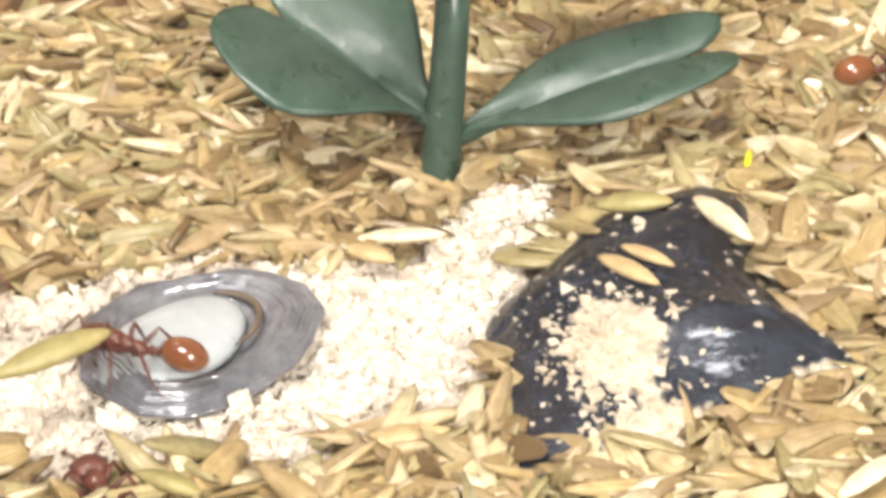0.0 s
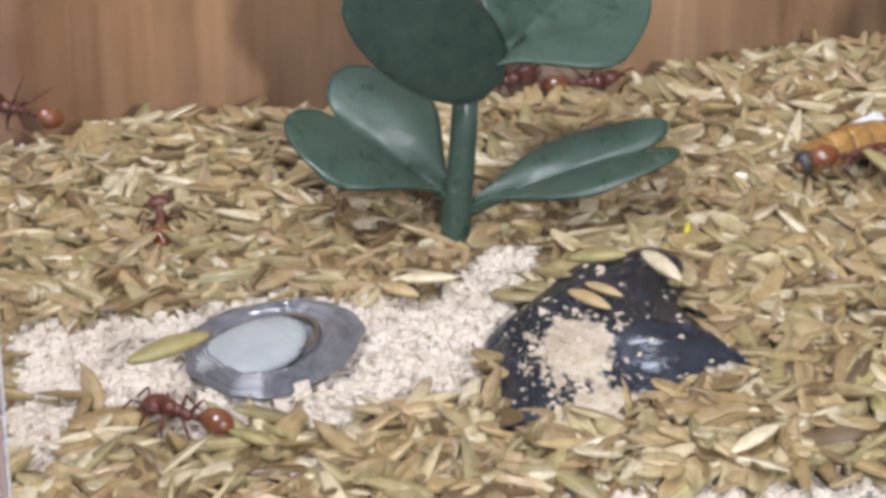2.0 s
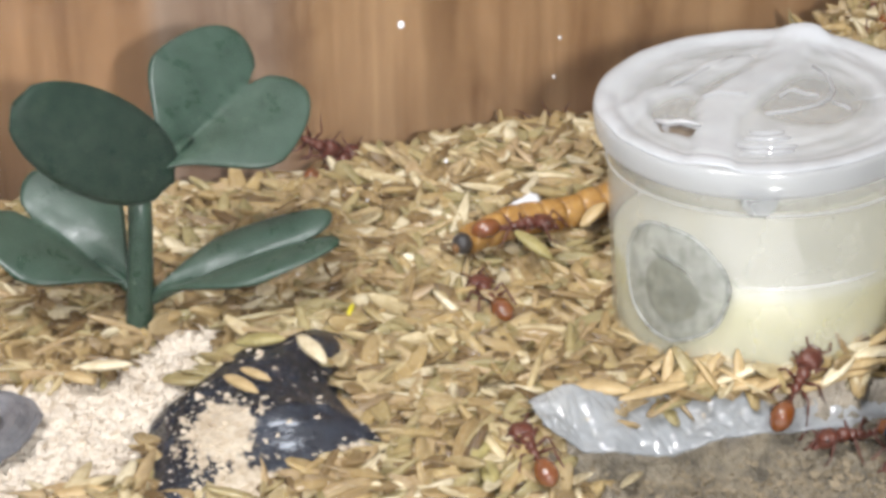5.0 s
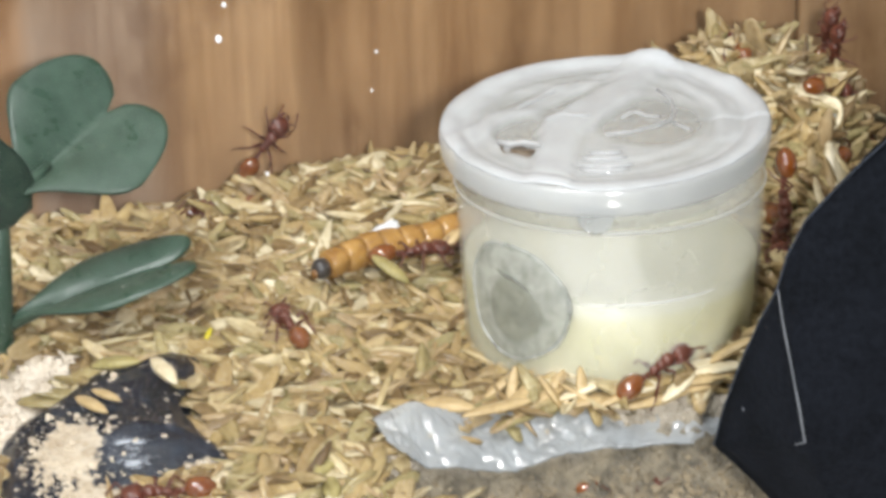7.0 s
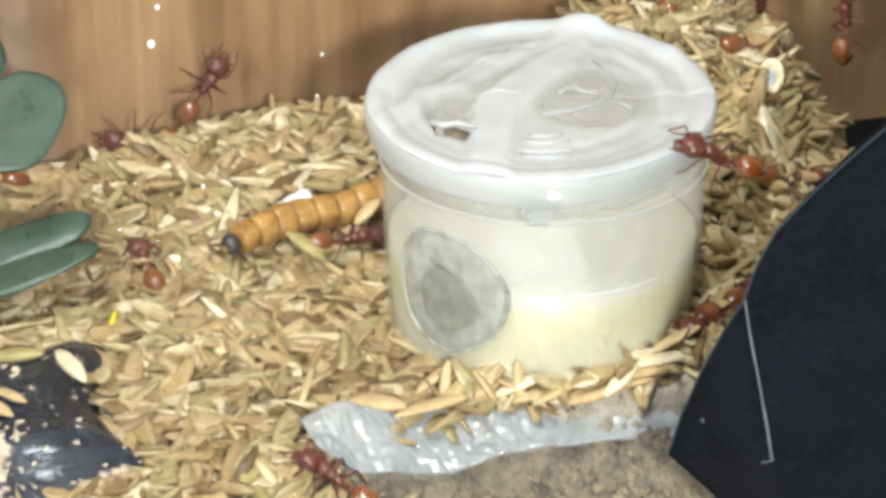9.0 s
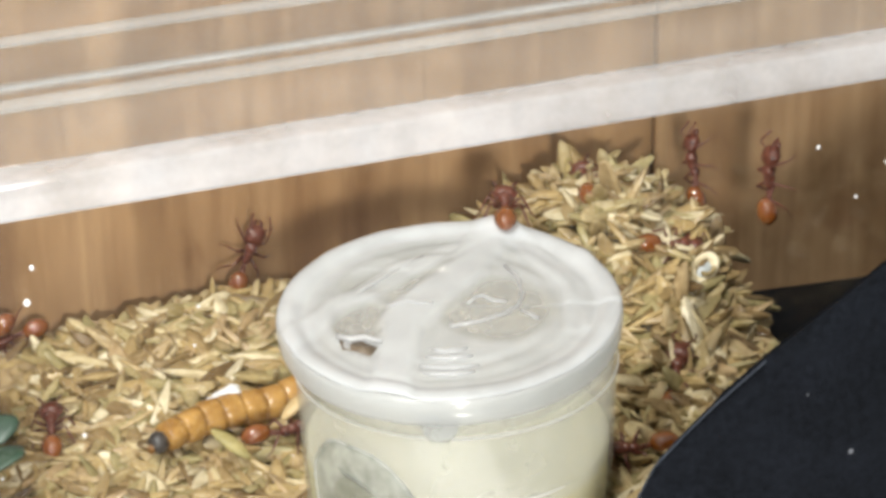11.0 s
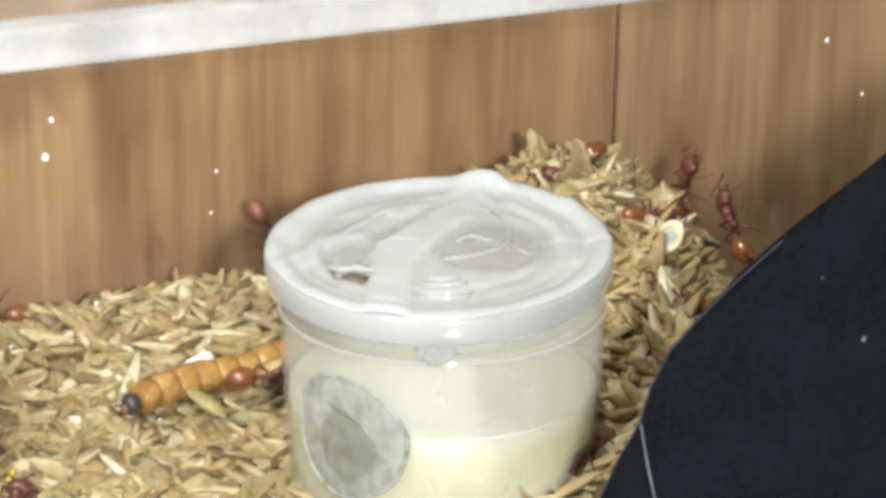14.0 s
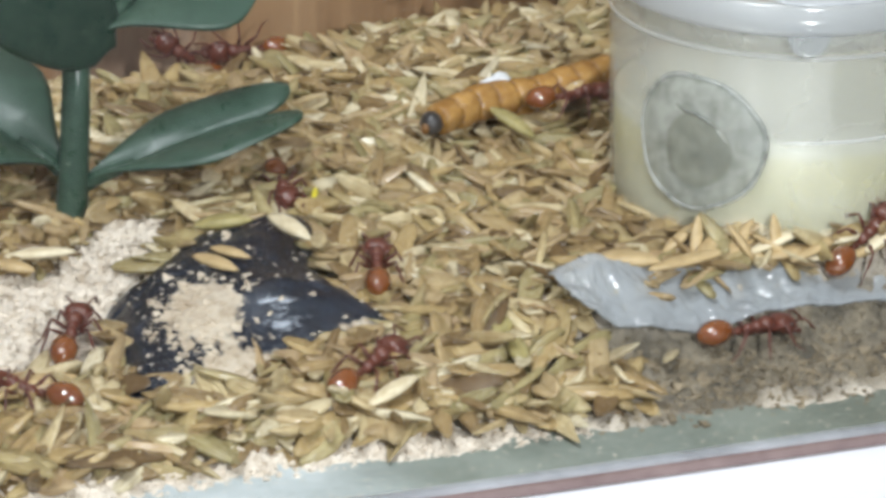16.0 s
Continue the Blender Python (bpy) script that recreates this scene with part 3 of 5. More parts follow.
def build_crumbs():
    """Clumps and grains of sand, strewn on the bare patches and along the front edge."""
    rng = random.Random(11)
    cube = np.array([(a, b_, c) for a in (-1, 1) for b_ in (-1, 1) for c in (-1, 1)], float) * 0.6
    quads = np.array([(0, 1, 3, 2), (4, 6, 7, 5), (0, 4, 5, 1), (2, 3, 7, 6), (0, 2, 6, 4), (1, 5, 7, 3)])
    verts, faces = [], []

    def crumb(x, y, z, r):
        base = len(verts)
        for p in cube:
            verts.append([(x + (p[0] + rng.uniform(-0.5, 0.5)) * r) * CM, (y + (p[1] + rng.uniform(-0.5, 0.5)) * r) * CM, (z + (p[2] + rng.uniform(-0.5, 0.5)) * r * 0.8) * CM])
        faces.extend((quads + base).tolist())
    made = 0
    while made < 5200:
        x, y = rng.uniform(-11.6, -3.2), rng.uniform(-3.2, 2.2)
        if bare(x, y) < 0.5 or on_shells(x, y):
            continue
        crumb(x, y, sand_z(x, y) + 0.003, min(0.012 + rng.expovariate(46), 0.11 if y > -2.2 else 0.04))
        made += 1
    me = bpy.data.meshes.new("sand_crumbs")
    me.from_pydata(verts, [], faces)
    me.materials.append(SAND)
    tagged(new("sand_crumbs", me), "loose pale sand clumps and grains", "sand grains", kind="stuff")
    verts.clear()
    faces.clear()
    for n in range(1900):
        x, y = -6.22 + rng.gauss(0, 0.24), -1.25 + rng.gauss(0, 0.42)
        if n % 4 == 0:
            x, y = rng.uniform(-6.5, -4.4), -1.88 + rng.gauss(0, 0.13)
        if n % 9 == 0:
            x, y = rng.uniform(-6.7, -4.5), rng.uniform(-1.6, 0.8)
        z = mussel_z(x, y)
        if z:
            crumb(x, y, z + 0.012, min(0.006 + rng.expovariate(75), 0.065))
    me = bpy.data.meshes.new("shell_grit")
    me.from_pydata(verts, [], faces)
    me.materials.append(SHELL_GRIT)
    tagged(new("shell_grit", me), "tan sand grit scattered on the dark shell", "sand grains", kind="stuff")
    verts.clear()
    faces.clear()
    for _ in range(2600):
        x, y = rng.uniform(-3.2, 3.2), rng.gauss(-2.65, 0.34)
        if -3.3 < y < -1.7:
            crumb(x, y, sand_z(x, y) + 0.004, min(0.008 + rng.expovariate(80), 0.06))
    me = bpy.data.meshes.new("dirt_grains")
    me.from_pydata(verts, [], faces)
    me.materials.append(DIRT)
    tagged(new("dirt_grains", me), "brown dirt grains along the grimy front floor", "dirt", kind="stuff")


def husk_templates():
    """Points of husks of length 1 and width 1, tips at x = -0.5 and 0.5: a grain, an open boat, a slim awn."""
    kinds = (((0.42, 0.86, 1.0, 0.82, 0.38), 0.38, 0.17, 0.10), ((0.56, 0.98, 1.0, 0.70, 0.26), 0.26, 0.32, 0.16), ((0.38, 0.66, 0.78, 0.62, 0.30), 0.33, 0.10, 0.06))
    stations = (-0.44, -0.24, 0.0, 0.24, 0.42)
    shapes = []
    for widths, deep, groove, arch in kinds:
        pts = [(-0.5, 0, 0.0)]
        for x, w in zip(stations, widths):
            for k in range(8):
                a = 2 * math.pi * k / 8
                z = deep * w * math.sin(a)
                if k == 2:
                    z -= groove * w
                pts.append((x, 0.56 * w * math.cos(a), z + arch * (1 - (2 * x) ** 2)))
        pts.append((0.5, 0.02, -0.02))
        shapes.append(pts)
    streak = [0.5] + [0.5 + 0.5 * math.cos(2 * math.pi * k / 8) for _ in stations for k in range(8)] + [0.5]
    faces = []
    for k in range(8):
        n = (k + 1) % 8
        faces.append((0, 1 + n, 1 + k))
        for r in range(4):
            a = 1 + 8 * r
            faces.append((a + k, a + n, a + 8 + n))
            faces.append((a + k, a + 8 + n, a + 8 + k))
        faces.append((41, 33 + k, 33 + n))
    return np.array(shapes), np.array(faces), np.array(streak)


HUSK_SHAPES, HUSK_FACES, HUSK_STREAK = husk_templates()


def husk_mesh(name, places, mat=None):
    """One mesh of many husks: rows of x, y, z, yaw, pitch, roll, length, width."""
    rows = np.array(places)
    n = len(rows)
    kind = np.array([(0, 1, 0, 2, 1)[k % 5] for k in range(n)])
    pts, faces, streak = HUSK_SHAPES[kind], HUSK_FACES, HUSK_STREAK
    size = np.stack([rows[:, 6], rows[:, 7], rows[:, 7]], -1)
    local = pts * size[:, None]
    cy, sy = np.cos(rows[:, 3]), np.sin(rows[:, 3])
    cp, sp = np.cos(rows[:, 4]), np.sin(rows[:, 4])
    cr, sr = np.cos(rows[:, 5]), np.sin(rows[:, 5])
    x, y, z = local[..., 0], local[..., 1], local[..., 2]
    y, z = y * cr[:, None] - z * sr[:, None], y * sr[:, None] + z * cr[:, None]
    x, z = x * cp[:, None] - z * sp[:, None], x * sp[:, None] + z * cp[:, None]
    x, y = x * cy[:, None] - y * sy[:, None], x * sy[:, None] + y * cy[:, None]
    world_pts = (np.stack([x, y, z], -1) + rows[:, None, :3]) * CM
    all_faces = (faces[None] + (np.arange(n) * len(streak))[:, None, None]).reshape(-1, 3)
    me = bpy.data.meshes.new(name)
    me.from_pydata(world_pts.reshape(-1, 3).tolist(), [], all_faces.tolist())
    at = me.attributes.new("streak", "FLOAT", "POINT")
    at.data.foreach_set("value", (streak[None] + np.arange(n)[:, None] * 3.7 % 50).astype(np.float32).ravel())
    me.materials.append(mat or HUSK)
    me.shade_smooth()
    return me


def on_cup(x, y, extra=0.0):
    return x * x + y * y < (1.5 + extra) ** 2


def on_shells(x, y):
    if x > -3.1 and -3.2 < y < -1.70 - 0.1 * x * (x > 0) and not (x < -2.0 and y < -2.35):
        return True
    if -7.1 < x < -4.2 and (mussel_z(x, y, 0.86) is not None):
        return y > -1.9 or x < -6.6
    return ((x + 8.72) / 0.95) ** 2 + ((y - 0.3) / 0.85) ** 2 < 1


def build_husks():
    rng = random.Random(5)
    rows = []
    while len(rows) < 9800:
        x, y = rng.uniform(LEFT + 0.25, RIGHT - 0.1), rng.uniform(FRONT + 0.3, BACK - 0.25)
        if on_cup(x, y) or on_shells(x, y):
            continue
        if rng.random() < bare(x, y):
            continue
        deep = rng.random()
        steep = 0.28 + 0.24 * smooth(1.5, 3.0, x)
        rows.append((x, y, land(x, y) - 0.13 + 0.2 * deep, rng.uniform(0, 6.283), rng.gauss(0, steep), rng.gauss(0, 0.55) + (3.14 if rng.random() < 0.3 else 0),
                     rng.triangular(0.5, 1.15, 0.82), rng.uniform(0.15, 0.25)))
    tagged(new("husk_litter", husk_mesh("husk_litter", rows)), "dry straw-coloured grass seed husks strewn thickly over sand", "seed husks", kind="stuff")


# ---- things ----
def heart_leaf(length, width, notch=0.24, curl=0.10, thick=0.05):
    """A leaf along +x from the origin, round and notched at its far end."""
    us, vs = steps(0, 1, 26), [math.sin(math.pi / 2 * k) for k in steps(-1, 1, 32)]

    def surface(u, v):
        w = width * 0.5 * (0.08 + 0.92 * smooth(0.02, 0.95, u))
        reach = 1 - notch * (1 - math.sqrt(1 - (1 - min(1, abs(v) / 0.5)) ** 2)) - 0.44 * (1 - math.sqrt(1 - (max(0, abs(v) - 0.5) / 0.5) ** 2))
        x = length * u * reach
        y = v * w
        z = curl * length * (u - u * u) * 1.2 - 0.05 * width * (1 - abs(v)) ** 2 * smooth(0.0, 0.3, u) + 0.05 * width * v * v
        return (x, y, z)
    return sheet(us, vs, surface, thick)


def round_leaf(length, width):
    """A leaf along +x with an oval outline."""
    def surface(u, v):
        k = 2 * u - 1
        w = width * 0.5 * math.sqrt(max(0.0, 1 - k * k)) ** 0.85
        return (length * u, v * w + 1e-4 * v, -0.07 * length * (u - u * u) + 0.06 * width * v * v)
    return sheet(steps(0, 1, 24), steps(-1, 1, 12), surface, 0.06)


def facing(base, tip, normal):
    """A frame whose x runs from base to tip and whose z leans to normal."""
    x = (Vector(tip) - Vector(base)).normalized()
    z = (Vector(normal) - x * Vector(normal).dot(x)).normalized()
    y = z.cross(x)
    m = Matrix((x, y, z)).transposed().to_4x4()
    m.translation = Vector(base) * CM
    return m


def build_plant():
    plant = thing("plastic_plant", "small green plastic plant with notched leaves stuck in husks", "plant")
    stem = [(-6.72, 1.95, 0.2), (-6.70, 1.95, 0.8), (-6.66, 1.95, 1.3), (-6.62, 1.94, 1.9), (-6.60, 1.93, 2.5)]
    part("stem", tube(stem, [0.17, 0.165, 0.15, 0.14, 0.13], 16), LEAF, plant)
    leaves = (((-6.62, 1.95, 1.00), (-4.52, 1.75, 1.74), (-0.34, -0.26, 0.90), 1.0, 0.1, 0.22),
              ((-6.72, 1.97, 1.12), (-8.02, 2.9, 2.0), (0.33, -0.68, 0.66), 1.66, 0.1, 0.22),
              ((-6.42, 1.98, 2.52), (-5.02, 2.76, 3.44), (-0.36, -0.85, 0.44), 1.92, 0.06, 0.20))
    part("leaf", round_leaf(2.2, 1.14), LEAF_SHADED, plant, "green oval leaf, darkened as a shaded underside", at=facing((-6.22, 1.95, 2.42), (-7.86, 1.25, 3.68), (-0.36, 0.75, -0.02)))
    for base, tip, normal, width, curl, notch in leaves:
        far = (Vector(tip) - Vector(base)).length
        leaf = part("leaf", heart_leaf(far * 1.04, width, notch, curl), LEAF, plant, at=facing(base, tip, normal))
        part("leaf_stalk", tube([(-0.05, 0, -0.02), (0.25, 0, 0.02), (0.6, 0, 0.02)], [0.085, 0.075, 0.05], 10), LEAF, leaf)


def near(p, a, b, wide):
    """1 on the line from a to b, falling to 0 at the distance wide."""
    p, a, b = Vector(p), Vector(a), Vector(b)
    f = min(max((p - a).dot(b - a) / (b - a).length_squared, 0), 1)
    return 1 - smooth(wide * 0.5, wide, (p - a.lerp(b, f)).length)


def lid_relief(u, v):
    """Milkiness of the lid's panel at a place, from thin 0 to thick 1, and its relief."""
    arm = max(near((u, v), (0.52, 1.62), (0.12, 0.75), 0.30), near((u, v), (0.12, 0.75), (-0.45, -0.25), 0.36), near((u, v), (-0.45, -0.25), (-0.56, -1.7), 0.27))
    fold = max(near((u, v), (-1.72, -0.86), (-1.17, 0.05), 0.20), near((u, v), (-1.17, 0.05), (-0.46, 0.80), 0.20), near((u, v), (-0.46, 0.80), (0.37, 1.48), 0.18))
    crease = max(near((u, v), (-0.62, 0.18), (-0.12, 0.82), 0.13), near((u, v), (-0.12, 0.82), (0.30, 1.40), 0.12))
    spoke = max(near((u, v), (0.60, 1.55), (1.30, 0.35), 0.16), near((u, v), (1.30, 0.35), (1.30, -0.45), 0.16))
    hollow = 0.0
    for deep, cu, cv, ru, rv in ((1.0, 0.50, -0.02, 0.68, 0.72), (0.9, -0.90, -0.22, 0.33, 0.42), (0.55, -0.75, 0.55, 0.5, 0.28), (0.4, -0.35, 1.25, 0.7, 0.25)):
        hollow = max(hollow, deep * (1 - smooth(0.68, 1.05, math.hypot((u - cu) / ru, (v - cv) / rv))))
    hollow *= 1 - arm
    r = math.hypot(u, v)
    steps_ = 0.013 * math.sin(r * 26) * smooth(0.95, 1.05, r) * smooth(1.5, 1.4, r) * (1 - arm)
    # Hollow and crease greys paint in the dim interior and the arm's shadow.
    milk = 0.54 + 0.24 * arm + 0.24 * fold + 0.18 * spoke - 0.18 * crease - 0.42 * hollow + 0.30 * smooth(1.35, 1.6, r) + 2.0 * steps_
    milk += 0.10 * noise.noise((u * 2.2, v * 1.4, 3)) + 0.06 * noise.noise((u * 6, v * 4, 8))
    z = 0.04 * arm + 0.022 * fold + 0.02 * spoke - 0.015 * crease - 0.03 * hollow + 0.6 * steps_ + 0.05 * smooth(1.5, 1.66, r) - 0.022 * smooth(1.70, 1.775, r) + 0.035 * (1 - smooth(0, 1.4, r))
    z += 0.06 * bell(u, v, 0.53, 1.66, 0.30, 0.30) + 0.04 * bell(u, v, 1.45, 1.0, 0.12, 0.16) + 0.012 * noise.noise((u * 3, v * 3, 1))
    return min(max(milk, 0), 1), z


def build_cup():
    cup = thing("feeder_cup", "translucent plastic cup of yellow jelly with milky lid", "cup", spot(0.05, 0.0, 0.62, 2, -1.5, 0))
    h = 2.78
    body = part("body", lathe([(0, 0.0), (1.53, 0.0), (1.61, 0.05), (1.64, 0.6), (1.675, 1.6), (1.695, 2.3), (1.71, h), (1.67, h), (1.655, 2.3), (1.635, 1.6), (1.60, 0.6), (1.57, 0.12), (0, 0.1)], 96), CUP, cup)
    body.visible_shadow = False
    part("jelly", lathe([(0, 0.12), (1.55, 0.13), (1.585, 0.6), (1.62, 1.44), (1.585, 1.465), (1.2, 1.43), (0, 1.41)], 80), JELLY, cup, "pale yellow jelly filling")
    lid = part("lid", lathe([(1.70, h - 0.07), (1.755, h - 0.075), (1.775, h - 0.03), (1.792, h + 0.10), (1.792, h + 0.18), (1.775, h + 0.222), (1.73, h + 0.23), (1.68, h + 0.22), (1.66, h + 0.18), (1.70, h + 0.1)], 110, closed=True), LID, cup, "milky snap-on lid", at=spot(0, 0, 0.03, 3.2, -2, 0))
    turn = radians(-17.5)
    ca, sa = math.cos(turn), math.sin(turn)

    def on_lid(u, v, up=0.0):
        return (u * ca - v * sa, u * sa + v * ca, h + 0.205 + lid_relief(u, v)[1] + up)
    bm = sheet(steps(0.004, 1.775, 50), steps(0, 2 * math.pi, 140), lambda r, a: on_lid(r * math.cos(a), r * math.sin(a)), 0.02)
    bmesh.ops.remove_doubles(bm, verts=bm.verts, dist=0.006)
    panel = part("top_panel", bm, PANEL, lid, "thin see-through lid panel")
    panel.visible_shadow = False
    at = panel.data.attributes.new("milk", "FLOAT", "POINT")
    at.data.foreach_set("value", [lid_relief((p.co.x * ca + p.co.y * sa) / CM, (-p.co.x * sa + p.co.y * ca) / CM)[0] for p in panel.data.vertices])
    part("inner_ring", lathe([(1.62, h + 0.12), (1.61, h - 0.30), (1.57, h - 0.32), (1.56, h + 0.12)], 80, closed=True), CUP, lid)
    part("thread_ring", lathe([(1.702, 2.355), (1.717, 2.335), (1.702, 2.315), (1.692, 2.335)], 96, closed=True), MOULD, cup)
    part("level_line", tube([(1.665 * math.cos(a), 1.665 * math.sin(a), 1.50) for a in steps(radians(-118), radians(-62), 24)], [0.004 + 0.015 * math.sin(math.pi * k / 24) for k in range(25)], 8), MOULD, cup)
    tab = steps(radians(-117), radians(-103), 8)
    part("lid_tab", sheet(tab, steps(0, 1, 10), lambda a, v: (1.705 * math.cos(a), 1.705 * math.sin(a), 2.78 - 0.30 * v * math.sqrt(max(0.05, 1 - (abs(a - radians(-110)) / radians(7.2)) ** 2.5))), 0.03), TAB, lid)
    for row, wide in ((((0.58, 0.81), (0.72, 0.55), (0.76, 0.24), (0.70, 0.0), (0.57, -0.14), (0.30, -0.30), (0.02, -0.41)), 0.022), (((0.19, 0.06), (0.28, 0.20), (0.35, 0.22), (0.46, 0.12), (0.60, 0.09)), 0.02),
                      (((0.74, -0.08), (0.82, -0.14), (0.91, -0.24)), 0.018), (((-0.62, -0.06), (-0.45, 0.05), (-0.30, -0.02), (-0.16, -0.05)), 0.022), (((-0.95, 0.30), (-0.70, 0.62), (-0.30, 1.02)), 0.016)):
        part("moulded_line", tube([on_lid(u, v, 0.010) for u, v in row], wide, 8), LID_LINE, lid)
    # Pale tubes stand in for bright highlights on the lid's moulded steps.
    for v0, wide in ((-0.84, 0.18), (-0.98, 0.24), (-1.12, 0.30), (-1.26, 0.26)):
        part("step_glint", tube([on_lid(0.02 + wide * k, v0 - 0.04 * (1 - k * k), 0.012) for k in (-1, -0.6, -0.2, 0.2, 0.6, 1)], [0.012, 0.028, 0.034, 0.034, 0.028, 0.012], 8), LID_LINE, lid)
    hole = [(-1.10, -0.60), (-1.06, -0.78), (-0.90, -0.84), (-0.78, -0.92), (-0.70, -0.80), (-0.85, -0.66), (-0.98, -0.56)]
    bm = bmesh.new()
    a, b = ([bm.verts.new(on_lid(u, v, up)) for u, v in hole] for up in (-0.02, 0.016))
    bm.faces.new(b)
    for k in range(len(hole)):
        n = (k + 1) % len(hole)
        bm.faces.new((a[k], a[n], b[n], b[k]))
    part("torn_hole", bm, DARK_STAIN, lid, "stained torn hole")
    # Pale tube puts the white highlight along the tear into shape and colour.
    part("torn_edge_glint", tube([on_lid(u, v, 0.03) for u, v in ((-1.12, -0.56), (-0.97, -0.62), (-0.84, -0.60), (-0.66, -0.74))], [0.03, 0.045, 0.04, 0.02], 8), LID_LINE, lid)

    def on_wall(p, a0, z0):
        a, r = a0 + p.x / 1.68, 1.675 + p.z
        return (r * math.cos(a), r * math.sin(a), z0 + p.y)
    for a0, z0, wide in ((radians(-68), 0.74, 0.06), (radians(-150), 2.02, 0.07)):
        bm = ball((0, 0, 0.0), (wide, wide * 0.55, 0.012), None, 12, 8)
        for p in bm.verts:
            p.co = on_wall(p.co, a0, z0)
        part("blemish", bm, DARK_STAIN, cup)

    def plate(name, rows, mat, parent, dx=0.0, dz=0.0, squash=(1.06, 1.04), label="", closed=False):
        bm = lathe(rows, 56, squash, wobble=lambda a, r, z: r * (0.02 * math.sin(3 * a + 1) + 0.012 * math.sin(7 * a)), closed=closed)
        for p in bm.verts:
            p.co = on_wall(Vector((p.co.x + dx, p.co.y + dz, p.co.z)), radians(-144), 1.40)
        return part(name, bm, mat, parent, label)
    disc = plate("vent_disc", [(0, 0.03), (0.3, 0.03), (0.50, 0.03), (0.60, 0.025), (0.64, 0.0), (0.60, -0.02), (0, -0.02)], DISC, cup, label="round translucent grey mesh disc")
    plate("disc_rim", [(0.60, 0.02), (0.625, 0.045), (0.655, 0.02), (0.635, 0.0)], DISC_EDGE, disc, closed=True)
    plate("disc_core", [(0, 0.034), (0.25, 0.034), (0.36, 0.031), (0.36, 0.02), (0, 0.02)], DISC_CORE, disc, 0.02, -0.08, (0.95, 1.0))
    bm = tube([on_wall(Vector((-0.22 + 0.11 * k, 0.34 - 0.035 * k - 0.02 * math.sin(k * 2), 0.03)), radians(-144), 1.40) for k in range(5)], [0.01, 0.02, 0.024, 0.02, 0.008], 8)
    part("disc_scar", bm, SCAR, disc)


def build_strip():
    film = thing("plastic_strip", "crumpled clear plastic film strip under the cup", "plastic film")
    top = [(-3.0, -1.55, 1.02), (-2.6, -1.5, 1.12), (-1.95, -1.55, 0.94), (-1.2, -1.6, 0.90), (-0.3, -1.65, 0.92), (0.9, -1.75, 0.88), (2.0, -1.85, 0.85)]
    low = [(-2.92, -2.02, 0.95), (-2.52, -2.12, 0.64), (-1.6, -2.15, 0.53), (-1.02, -2.1, 0.62), (-0.42, -2.1, 0.61), (0.5, -2.1, 0.57), (2.0, -2.2, 0.52)]

    def along(keys, u):
        k = min(int(u * (len(keys) - 1)), len(keys) - 2)
        f = u * (len(keys) - 1) - k
        return Vector(keys[k]).lerp(Vector(keys[k + 1]), f)

    def surface(u, v):
        p = along(top, u).lerp(along(low, u), v)
        n = 0.06 * noise.noise((p.x * 2.5, v * 2.5, 1)) + 0.03 * noise.noise((p.x * 7, v * 5, 3)) + 0.03 * noise.noise((p.x * 21, v * 10, 5))
        return (p.x, p.y - n * 0.8, p.z + n)
    part("film", sheet(steps(0, 1, 150), steps(0, 1, 20), surface, 0.03), FILM, film)


